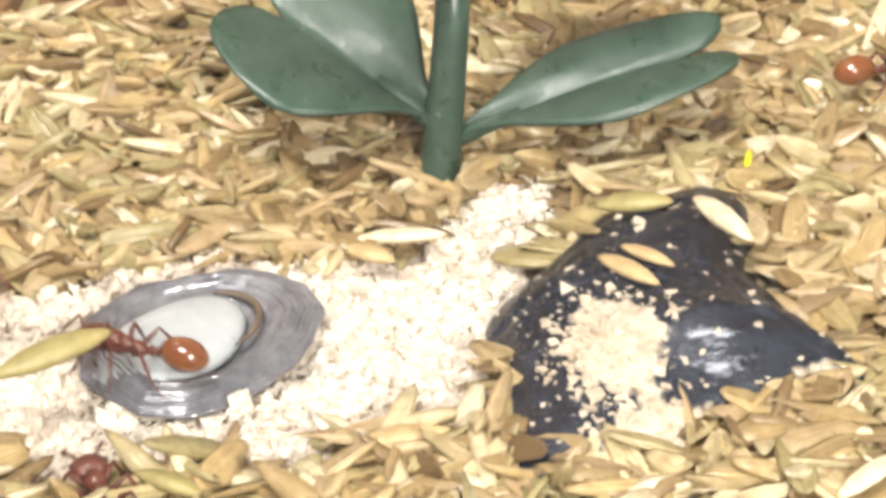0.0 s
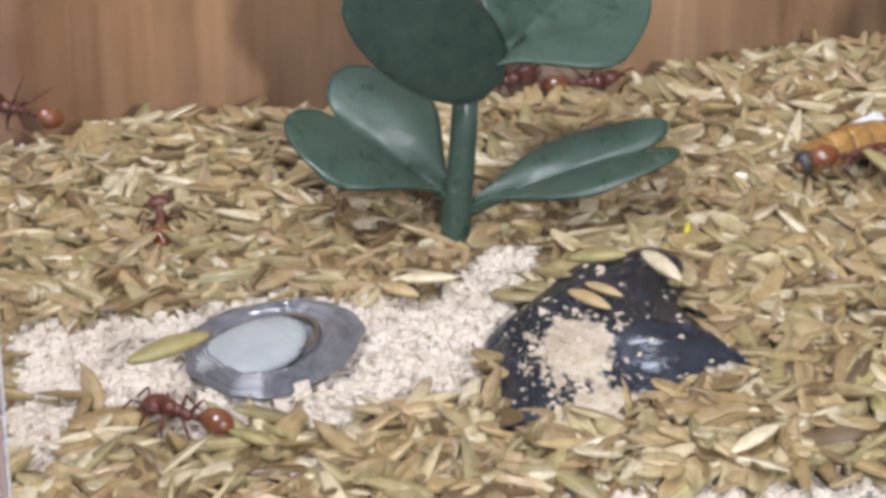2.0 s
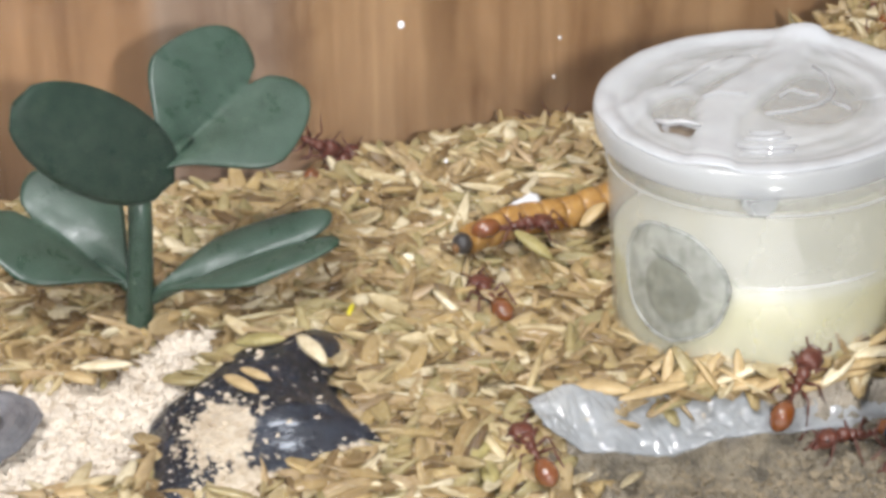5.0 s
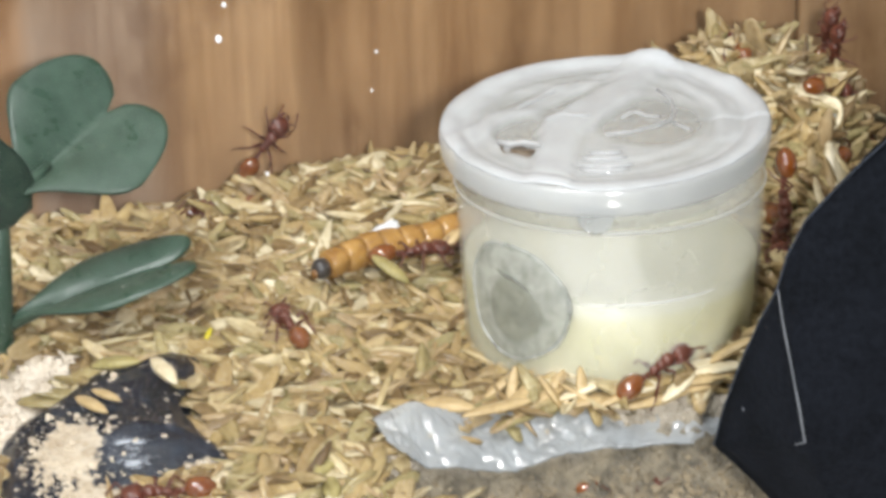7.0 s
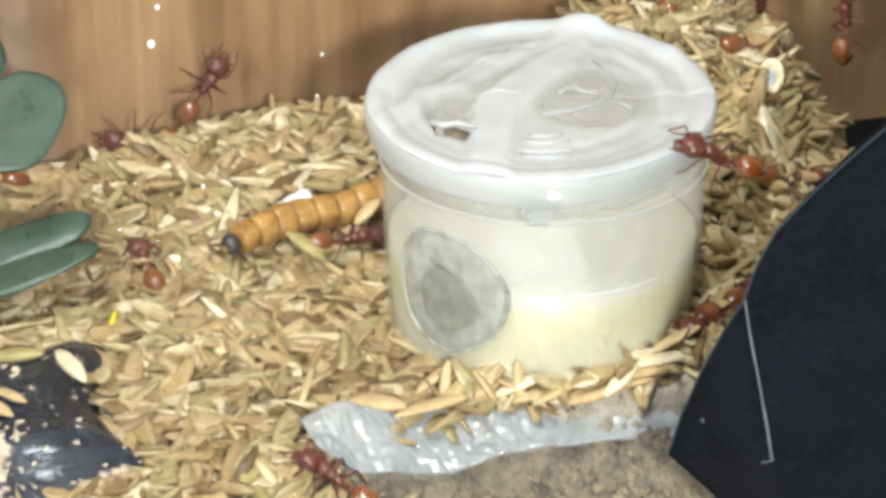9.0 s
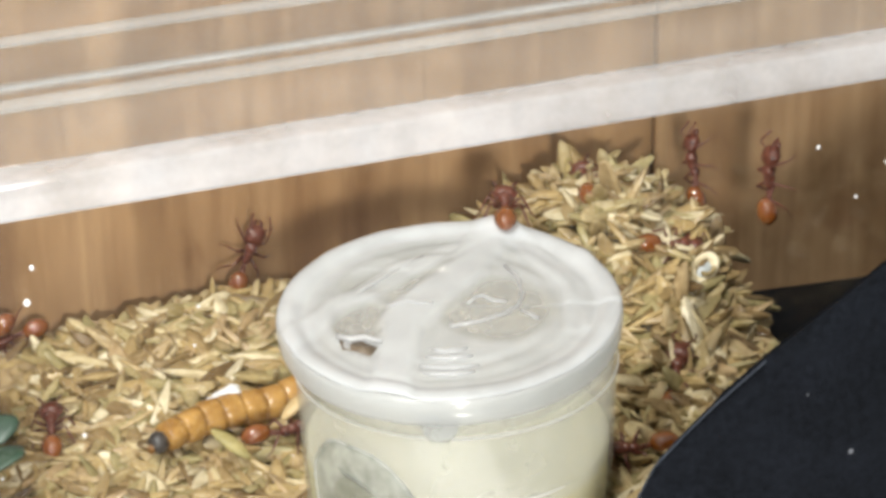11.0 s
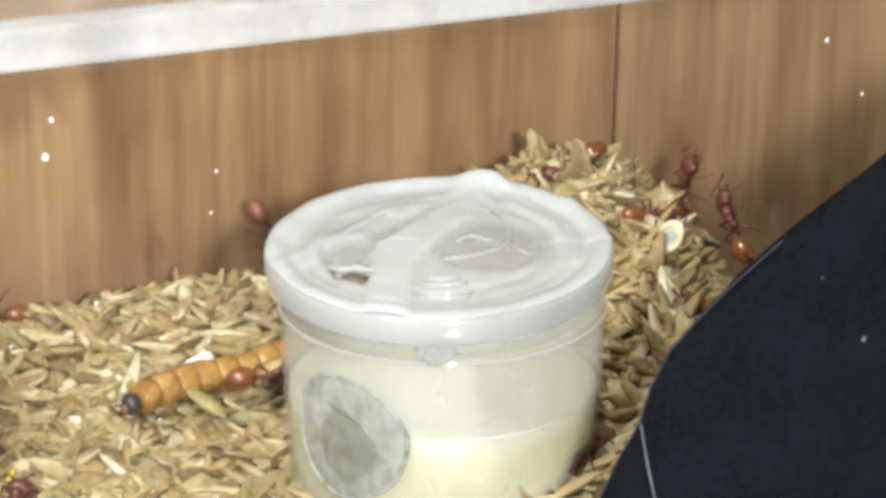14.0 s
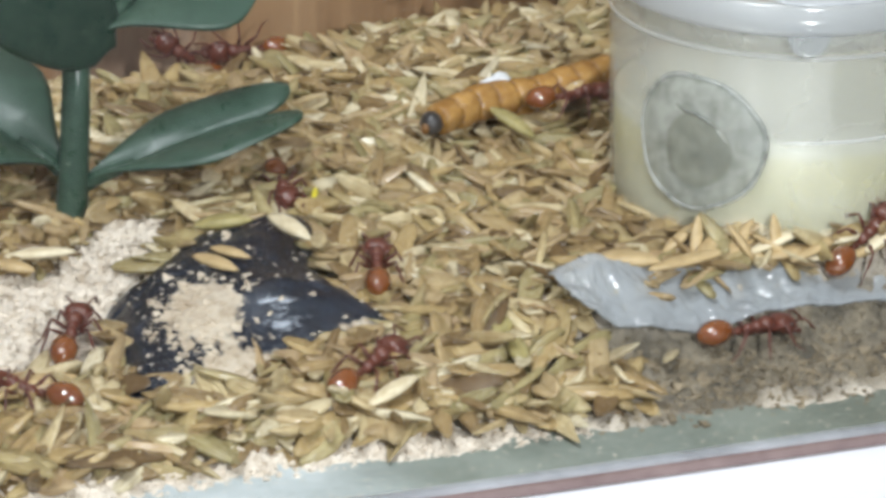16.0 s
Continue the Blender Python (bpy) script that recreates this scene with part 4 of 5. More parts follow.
def build_felt():
    """A stiff felt sheet: a flap folded back to the pane along a crease, and the main panel."""
    flap = [(0.23, -4.57, 3.33), (0.16, -4.35, 2.93), (0.06, -4.15, 2.43), (-0.02, -3.97, 1.91), (-0.07, -3.84, 1.43)]
    upper = [(0.28, -4.65, 3.68), (0.42, -4.70, 4.02), (0.67, -4.75, 4.32), (0.93, -4.80, 4.60), (1.35, -4.82, 4.95), (2.5, -4.84, 5.78), (3.6, -4.86, 6.50)]
    lower = [(0.32, -3.92, 1.03), (0.62, -4.02, 0.68), (1.0, -4.3, 0.25), (1.3, -4.6, 0.02)]
    crease = [(0.24, -4.70, 3.05), (0.27, -4.87, 2.70), (0.32, -5.0, 2.30), (0.35, -5.09, 2.01)]
    corner, far_low, far_top = crease[-1], (9.0, -5.2, 0.02), (9.0, -4.9, 6.9)
    bm = bmesh.new()
    made = {}

    def at(p):
        if p not in made:
            made[p] = bm.verts.new(p)
        return made[p]
    bm.faces.new([at(p) for p in flap + crease[::-1]])
    bm.faces.new([at(p) for p in [flap[-1]] + lower + [far_low, corner]])
    bm.faces.new([at(p) for p in [flap[0]] + crease + [far_low, far_top] + upper[::-1]])
    bmesh.ops.triangulate(bm, faces=bm.faces)
    bmesh.ops.subdivide_edges(bm, edges=bm.edges, cuts=5, use_grid_fill=True)
    bmesh.ops.recalc_face_normals(bm, faces=bm.faces)
    for v in bm.verts:
        v.co.y += 0.025 * noise.noise(v.co * 0.9) + 0.008 * noise.noise(v.co * 4)
    bmesh.ops.solidify(bm, geom=bm.faces[:], thickness=0.09)
    felt = thing("felt_cover", "black felt sheet leaning before the acrylic box", "felt sheet")
    part("sheet", bm, FELT, felt)
    # Pale tube paints the bluish rim highlight along the felt's cut edge.
    part("edge_highlight", tube([(x - 0.004, y - 0.01, z) for x, y, z in (upper[::-1] + flap)[2:]], 0.010, 8), FELT_EDGE, felt, "cut edge with its pale rim highlight")
    # Added dark slab: stands in for shade and hides the white table.
    part("shade_slab", box(bmesh.new(), (4.75, -5.0, 0.01), (14, 6.1, 0.2), 0.06), FELT, felt)
    line = [(x, y - 0.022, z) for x, y, z in [flap[0]] + crease]
    part("crease", tube(line + [(0.28, -5.05, 1.97)], [0.008, 0.011, 0.010, 0.014, 0.013, 0.008], 8), LINE, felt, "pale crease line")


MUSSEL_EDGE = [(-5.7, 1.05), (-6.2, 0.52), (-6.78, -0.15), (-6.92, -1.3), (-7.03, -2.05), (-6.80, -2.2), (-6.4, -2.08), (-5.8, -1.95), (-5.1, -1.78), (-4.3, -1.66), (-4.6, -1.05), (-4.78, -0.15), (-4.55, 0.5), (-4.35, 1.1), (-4.7, 1.4), (-5.2, 1.1)]
MUSSEL_MID = (-5.65, -0.4)
MUSSEL_KEYS = sorted((math.atan2(y + 0.4, x + 5.65), math.hypot(x + 5.65, y + 0.4)) for x, y in MUSSEL_EDGE)


def reach(a):
    keys = [(MUSSEL_KEYS[-1][0] - 2 * math.pi, MUSSEL_KEYS[-1][1])] + MUSSEL_KEYS + [(MUSSEL_KEYS[0][0] + 2 * math.pi, MUSSEL_KEYS[0][1])]
    for (a0, r0), (a1, r1) in zip(keys, keys[1:]):
        if a0 <= a <= a1:
            return r0 * r1 * math.sin(a1 - a0) / (r0 * math.sin(a - a0) + r1 * math.sin(a1 - a)) if a1 > a0 else r0
    return 1.0


def mussel_at(u, v):
    r = reach(v) * u
    x, y = MUSSEL_MID[0] + r * math.cos(v), MUSSEL_MID[1] + r * math.sin(v)
    z = 0.40 + 0.055 * (x + 8) + 0.05 * y + 0.42 * (1 - u ** 2.6) ** 0.8
    z += 0.17 * bell(x, y, -5.45, -1.12, 0.5, 0.36) * (1 - u ** 6)
    z += 0.012 * math.sin(u * 40) + 0.05 * noise.noise((x * 1.6, y * 1.6, 3)) + 0.02 * noise.noise((x * 6, y * 6, 3))
    return (x, y, z)


def mussel_z(x, y, rim=0.98):
    """Height of the shell at a place, or None beside it."""
    dx, dy = x - MUSSEL_MID[0], y - MUSSEL_MID[1]
    v = math.atan2(dy, dx)
    u = math.hypot(dx, dy) / reach(v)
    return mussel_at(u, v)[2] if u < rim else None


DUST = ((1.05, -6.15, -1.15, 0.36, 0.52), (1.0, -5.8, -1.95, 0.62, 0.24), (0.75, -4.75, -1.6, 0.4, 0.16), (0.5, -5.0, 0.45, 0.4, 0.35), (0.35, -6.6, 0.2, 0.3, 0.3))


def build_mussel():
    us, vs = steps(0.02, 1, 26), steps(-math.pi, math.pi, 72)
    ob = part("mussel_shell", sheet(us, vs, mussel_at, 0.05), MUSSEL)
    me = ob.data
    at = me.attributes.new("dust", "FLOAT", "POINT")
    at.data.foreach_set("value", [min(1.0, 0.04 + sum(k * bell(v.co.x / CM, v.co.y / CM, cx, cy, rx, ry) for k, cx, cy, rx, ry in DUST)) for v in me.vertices])
    at = me.attributes.new("shell_glint", "FLOAT", "POINT")
    at.data.foreach_set("value", [0.68 * bell(v.co.x / CM, v.co.y / CM, -5.5, -1.42, 0.42, 0.34) for v in me.vertices])
    tagged(ob, "dark blue-black mussel shell dusted with sand", "shell")


def build_dish():
    dish = thing("limpet_shell", "grey pearly oval shell lying hollow side up in sand", "shell", spot(-8.82, 0.10, 0.36, 7, -6, 27))
    wob = lambda a, r, z: r * (0.05 * math.cos(2 * a) + 0.05 * math.cos(3 * a + 0.3) + 0.010 * math.cos(17 * a) + 0.05 * noise.noise((2.5 * math.cos(a), 2.5 * math.sin(a), z * 6)))
    rows = [(0, -0.1), (0.5, -0.08), (0.80, 0.03), (0.88, 0.10)]
    rows += [(0.89 - 0.34 * k / 30, 0.125 + 0.115 * math.sin(math.pi * min(1, k / 22) * 0.5) - 0.05 * smooth(20, 30, k) + 0.011 * math.sin(k * 1.9) + 0.006 * math.sin(k * 0.9)) for k in range(31)]
    rows += [(0.48, 0.12), (0.44, 0.10), (0, 0.06)]
    part("rim", lathe(rows, 110, (0.98, 0.88), wobble=wob), DISH, dish)
    pulp = part("pulp", lathe([(0, 0.255), (0.3, 0.25), (0.48, 0.23), (0.55, 0.185), (0.57, 0.14), (0.47, 0.09), (0, 0.075)], 56, (1.10, 0.70), wobble=lambda a, r, z: r * 0.04 * math.sin(3 * a)), PULP, dish, "pale white pulp in the hollow", at=spot(-0.20, 0.04, 0.0, 0, 0, 4))
    for x in (-0.10, 0.14, 0.27):
        part("fibre", tube([(x + 0.06 * k * k, 0.30 * k, 0.248 - 0.04 * k * k) for k in steps(-1, 1, 10)], 0.012, 6), PULP, pulp)
    # Brown crescent: a stain, with the shade of the gap painted in.
    part("dark_blotch", tube([(0.04 + 0.46 * math.cos(a), 0.04 + 0.34 * math.sin(a), 0.195) for a in steps(radians(-80), radians(50), 16)], [0.008 + 0.024 * math.sin(math.pi * k / 16) for k in range(17)], 10), DARK_STAIN, dish, "brown-stained and shaded gap beside the pulp")


def build_worm():
    worm = thing("mealworm", "amber mealworm lying on husks beside the cup", "mealworm")
    a, b = Vector((-2.84, 1.98, 1.34)), Vector((-0.70, 2.60, 1.56))
    n = 9
    cuts = [0, 0.10, 0.215, 0.33, 0.45, 0.565, 0.68, 0.79, 0.90, 1.0]
    spine = [a.lerp(b, f) + Vector((0, 0, 0.035 * math.sin(f * 7 + 0.4))) + Vector((-0.28, 0.96, 0)) * 0.07 * math.sin(f * 5.2) for f in cuts]
    for k in range(n):
        p, q = spine[k], spine[k + 1]
        far, r = (q - p).length, (0.185, 0.205, 0.215, 0.21, 0.22, 0.205, 0.215, 0.20, 0.18)[k]
        turn = (q - p).to_track_quat("Z", "Y").to_matrix().to_4x4()
        turn.translation = p
        rows = [(0, -0.02), (r * 0.90, 0.0), (r * 0.97, 0.14), (r, 0.42), (r * 0.99, 0.76), (r * 0.93, 1.0), (0, 1.03)]
        bm = lathe([(w, z * far) for w, z in rows], 24, (1.0, 0.93), wobble=lambda a_, r_, z_: 0.012 * math.sin(3 * a_ + k * 1.7))
        bmesh.ops.transform(bm, matrix=turn, verts=bm.verts)
        segment = part("segment", bm, WORM, worm)
        bm = lathe([(r * 0.86, 0.92 * far), (r * 0.965, 0.96 * far), (r * 0.955, 1.03 * far), (r * 0.84, 1.04 * far)], 24, (1.0, 0.93), closed=True)
        bmesh.ops.transform(bm, matrix=turn, verts=bm.verts)
        part("seam", bm, WORM_SEAM, segment)
    head = spine[0] - (spine[1] - spine[0]).normalized() * 0.09
    part("head", ball(head, (0.12, 0.13, 0.13)), DARK, worm, "dark horny head")
    part("mouthpart", ball(head + Vector((-0.09, -0.07, -0.03)), (0.05, 0.05, 0.06), None, 12, 8), WORM_SEAM, worm)


def one_husk(label, a, b, width, mat, name="seed_husk"):
    """A single husk that lies from a to b."""
    a, b = Vector(a), Vector(b)
    d = b - a
    me = husk_mesh(name, [(0, 0, 0, math.atan2(d.y, d.x), math.asin(d.z / d.length), 0.2, d.length, width * 0.85)], mat)
    ob = new(name, me)
    ob.matrix_basis = spot(*((a + b) / 2))
    return tagged(ob, label, "seed husk", "loose husks")


def build_loose_husks():
    pale, tan, olive = "pale straw seed husk split open on the shell", "tan papery seed husk lying loose", "olive-brown seed husk lying loose"
    one_husk(pale, (-5.09, 0.45, 1.08), (-4.91, -0.37, 1.10), 0.21, PALE_HUSK)
    one_husk("tan seed husk lying on the dark shell", (-5.98, -0.15, 0.98), (-5.68, -0.70, 1.0), 0.17, TAN_HUSK)
    one_husk("olive-brown seed husk lying on the dark shell", (-5.75, 0.80, 0.90), (-5.2, 0.55, 1.0), 0.22, GREEN_HUSK)
    one_husk("olive seed husk lying across the mealworm", (-2.35, 1.75, 1.52), (-1.98, 1.35, 1.28), 0.2, GREEN_HUSK)
    one_husk("bright yellow scrap among the husks", (-4.42, 1.2, 0.86), (-4.30, 1.5, 0.92), 0.07, YELLOW, "yellow_scrap")
    for a, b, w in (((-2.45, -1.25, 0.98), (-1.9, -1.62, 1.02), 0.24), ((-2.1, -1.72, 1.0), (-1.2, -1.62, 1.06), 0.16), ((-1.6, -1.66, 1.0), (-1.0, -1.25, 1.15), 0.2)):
        one_husk("tan seed husk resting on the plastic film", a, b, w, TAN_HUSK)
    for x, y, dx, dy, up, w in ((-1.75, -1.28, 0.34, 0.10, 0.36, 0.14), (-1.52, -1.5, 0.10, 0.22, 0.55, 0.13), (-1.22, -1.62, 0.26, 0.2, 0.48, 0.14), (-1.0, -1.72, -0.16, 0.22, 0.5, 0.13),
                                (-0.78, -1.75, 0.02, 0.2, 0.62, 0.14), (-0.60, -1.78, -0.30, 0.2, 0.34, 0.13), (-0.30, -1.82, -0.22, 0.16, 0.44, 0.13), (-1.42, -1.62, 0.42, 0.12, 0.22, 0.15)):
        one_husk("tan seed husk propped against the cup", (x, y, 0.96), (x + dx * 1.3, y + dy, 0.98 + 0.62 * up), w, TAN_HUSK)
    one_husk("pale seed husk lying on the litter", (-2.68, 5.0, 1.42), (-2.35, 4.7, 1.40), 0.22, PALE_HUSK)
    for a, b, w, m in (((-5.1, -2.75, 0.50), (-4.55, -2.45, 0.58), 0.17, PALE_HUSK), ((-3.72, -2.1, 0.68), (-3.42, -1.7, 0.74), 0.2, GREEN_HUSK), ((-3.62, -2.5, 0.6), (-3.55, -2.05, 0.66), 0.22, GREEN_HUSK), ((-9.0, -1.83, 0.42), (-9.4, -1.46, 0.42), 0.2, GREEN_HUSK),
                       ((-10.25, -0.72, 0.80), (-9.42, -0.42, 0.90), 0.25, GREEN_HUSK), ((-8.0, -1.55, 0.50), (-7.3, -1.5, 0.52), 0.18, TAN_HUSK), ((-7.66, 0.92, 0.68), (-7.3, 0.60, 0.68), 0.17, TAN_HUSK), ((-7.55, 0.95, 0.72), (-6.85, 0.85, 0.74), 0.16, PALE_HUSK)):
        one_husk(pale.replace(" on the shell", "") if m is PALE_HUSK else olive if m is GREEN_HUSK else tan, a, b, w, m)

    one_husk("tan seed husk lying on the dark shell", (-5.80, -0.10, 1.02), (-5.52, -0.52, 1.04), 0.13, TAN_HUSK)
    one_husk("tan seed husk leaning on the mealworm", (-1.5, 1.95, 1.40), (-1.15, 2.1, 1.62), 0.19, TAN_HUSK)
    rng = random.Random(21)
    for k in range(16):
        x = -0.75 + 0.165 * k
        y = -math.sqrt(max(0.1, 1.86 ** 2 - (x - 0.1) ** 2)) if x < 1.85 else -0.4
        z = land(x, y) + 0.05
        a = rng.uniform(-0.9, 0.9)
        one_husk("tan seed husk heaped at the foot of the cup" if k % 3 else "pale seed husk heaped at the foot of the cup", (x - 0.34 * math.cos(a), y - 0.10 * math.sin(a) - 0.03, z), (x + 0.34 * math.cos(a), y + 0.06 * math.sin(a), z + rng.uniform(0.0, 0.3)), rng.uniform(0.12, 0.18), TAN_HUSK if k % 3 else PALE_HUSK)


def build_scraps():
    fluff = thing("cotton_scrap", "small tuft of white cotton beside the mealworm", "cotton")
    rng = random.Random(3)
    bm = bmesh.new()
    for k in range(12):
        ball((-2.20 + 0.026 * k + rng.uniform(-0.03, 0.03), 2.44 + rng.uniform(-0.06, 0.06), 1.52 + 0.008 * k + rng.uniform(-0.03, 0.03)), (rng.uniform(0.05, 0.09), 0.05, rng.uniform(0.035, 0.06)), pose(0, 0, 0, rng.uniform(-20, 20), -20, rng.uniform(-30, 30)), 10, 7, bm)
    part("tuft", bm, COTTON, fluff)
    global KERNEL
    pip = KERNEL = thing("seed_kernel", "pale split seed shell open on the husk heap", "seed", spot(3.62, 2.12, 2.68, 52, 8, -22))
    part("shell_half", lathe([(0, -0.11), (0.09, -0.10), (0.16, -0.04), (0.19, 0.03), (0.185, 0.07), (0.15, 0.075), (0.115, 0.05), (0.10, 0.01), (0, -0.02)], 28, (0.82, 1.2)), PALE_HUSK, pip)
    part("kernel", ball((0, 0, 0.0), (0.085, 0.12, 0.03), None, 16, 10), PULP, pip)
    part("skin", ball((0.03, -0.05, -0.10), (0.16, 0.2, 0.07), None, 16, 10), TAN_HUSK, pip)
    spots = ((-4.67, 5.86, 0.055), (2.21, 6.41, 0.035), (2.88, 6.2, 0.035), (2.6, 5.9, 0.03), (-4.3, 4.6, 0.03), (-4.61, 6.16, 0.04), (-3.34, 5.29, 0.022), (-3.29, 5.64, 0.025),
             (-5.0, 4.3, 0.02))
    bm = bmesh.new()
    for x, z, r in spots:
        ball((x, FRONT - 0.305, z), (r * 0.55, 0.006, r * 0.65), None, 10, 6, bm)
    for _ in range(9):
        r = rng.uniform(0.004, 0.008)
        ball((rng.uniform(-11, 3.2), FRONT - 0.305, rng.uniform(1.5, 6.2)), (r, 0.006, r * rng.uniform(0.7, 1.5)), None, 8, 5, bm)
    tagged(part("dust_specks", bm, SPECK), "white dust specks stuck on the front pane", "dust", kind="stuff")


def make_ant(name, label):
    """An ant with its head to +x, standing on z = 0."""
    ant = thing(name, label, "ant", group="ants in the box")
    bm = ball((0.33, 0, 0.185), (0.125, 0.135, 0.095), pose(0, 0, 0, 0, 22, 0), 20, 14)
    ball((0.28, 0.05, 0.205), (0.07, 0.075, 0.07), None, 12, 8, bm)
    ball((0.28, -0.05, 0.205), (0.07, 0.075, 0.07), None, 12, 8, bm)
    head = part("head", bm, ANT_BODY, ant)
    for side in (1, -1):
        part("mandible", tube([(0.42, 0.055 * side, 0.14), (0.48, 0.045 * side, 0.115), (0.50, 0.008 * side, 0.105)], [0.028, 0.024, 0.008], 8), ANT_LEG, head)
        part("eye", ball((0.345, 0.118 * side, 0.22), (0.022, 0.014, 0.022), None, 10, 7), DARK, head)
    bm = ball((0.145, 0, 0.20), (0.088, 0.082, 0.080), None, 16, 12)
    ball((0.055, 0, 0.185), (0.072, 0.062, 0.066), None, 14, 10, bm)
    ball((-0.03, 0, 0.165), (0.075, 0.056, 0.060), pose(0, 0, 0, 0, -20, 0), 14, 10, bm)
    tube([(0.20, 0, 0.20), (0.25, 0, 0.195)], 0.04, 10, bm)
    part("thorax", bm, ANT_BODY, ant)
    bm = tube([(-0.08, 0, 0.145), (-0.12, 0, 0.155), (-0.22, 0, 0.15)], [0.022, 0.02, 0.026], 8)
    ball((-0.135, 0, 0.165), (0.030, 0.030, 0.045), None, 10, 8, bm)
    ball((-0.192, 0, 0.165), (0.034, 0.036, 0.042), None, 10, 8, bm)
    part("waist", bm, ANT_BODY, ant)
    bm = lathe([(0, -0.168), (0.05, -0.160), (0.095, -0.12), (0.122, -0.05), (0.128, 0.02), (0.112, 0.09), (0.075, 0.145), (0.035, 0.175), (0, 0.185)], 24, (0.95, 1.0))
    bmesh.ops.transform(bm, matrix=Matrix.Translation((-0.37, 0, 0.175)) @ Matrix.Rotation(radians(-100), 4, "Y"), verts=bm.verts)
    part("gaster", bm, ANT_GASTER, ant, "glossy amber abdomen")
    for side in (1, -1):
        flip = lambda p: (p[0], p[1] * side, p[2])
        for hip, knee, ankle, foot in (((0.17, 0.05, 0.15), (0.27, 0.15, 0.235), (0.35, 0.22, 0.06), (0.43, 0.25, 0.0)), ((0.07, 0.05, 0.14), (0.08, 0.19, 0.25), (0.05, 0.29, 0.06), (0.03, 0.36, 0.0)), ((-0.01, 0.05, 0.135), (-0.12, 0.17, 0.25), (-0.24, 0.25, 0.06), (-0.33, 0.29, 0.0))):
            mid = [(a + b) / 2 for a, b in zip(hip, knee)]
            part("leg", tube([flip(hip), flip(mid), flip(knee), flip([(a + b) / 2 for a, b in zip(knee, ankle)]), flip(ankle), flip(foot)], [0.017, 0.022, 0.012, 0.015, 0.009, 0.006], 6), ANT_LEG, ant)
        part("antenna", tube([flip(p) for p in ((0.40, 0.045, 0.21), (0.45, 0.12, 0.265), (0.47, 0.135, 0.27), (0.54, 0.125, 0.20), (0.59, 0.11, 0.15))], [0.011, 0.010, 0.011, 0.012, 0.014], 6), ANT_LEG, ant)
    return ant


build_setting()
build_box()
build_plant()
build_cup()
build_strip()
build_felt()
build_mussel()
build_dish()
build_worm()
build_loose_husks()
build_scraps()
build_husks()
build_sand()
build_crumbs()


ANT_LABELS = ["red-brown ant with glossy amber abdomen on the husks",
              "red-brown ant with glossy amber abdomen on the husks",
              "red-brown ant climbing the clear back wall",
              "red-brown ant climbing the clear back wall",
              "red-brown ant feeding on the amber mealworm",
              "red-brown ant with glossy amber abdomen on the husks",
              "red-brown ant with glossy amber abdomen on the husks",
              "red-brown ant with glossy amber abdomen on the husks",
              "red-brown ant climbing the clear back wall",
              "red-brown ant climbing over the cup lid",
              "red-brown ant with amber abdomen beside the plastic film",
              "red-brown ant climbing the clear side wall",
              "red-brown ant climbing the clear side wall",
              "red-brown ant with glossy amber abdomen on the husks",
              "red-brown ant with glossy amber abdomen on the husks",
              "red-brown ant with glossy amber abdomen on the husks",
              "red-brown ant with glossy amber abdomen on the husks",
              "red-brown ant with glossy amber abdomen on the husks",
              "red-brown ant climbing the clear back wall"]
ANTS = []


def build_ants():
    model = make_ant("ant", "red-brown ant crossing the grey shell")
    ANTS.append(model)
    for label in ANT_LABELS:
        ANTS.append(tagged(copy_thing(model, spot(0, 0, 0)), label))


build_ants()


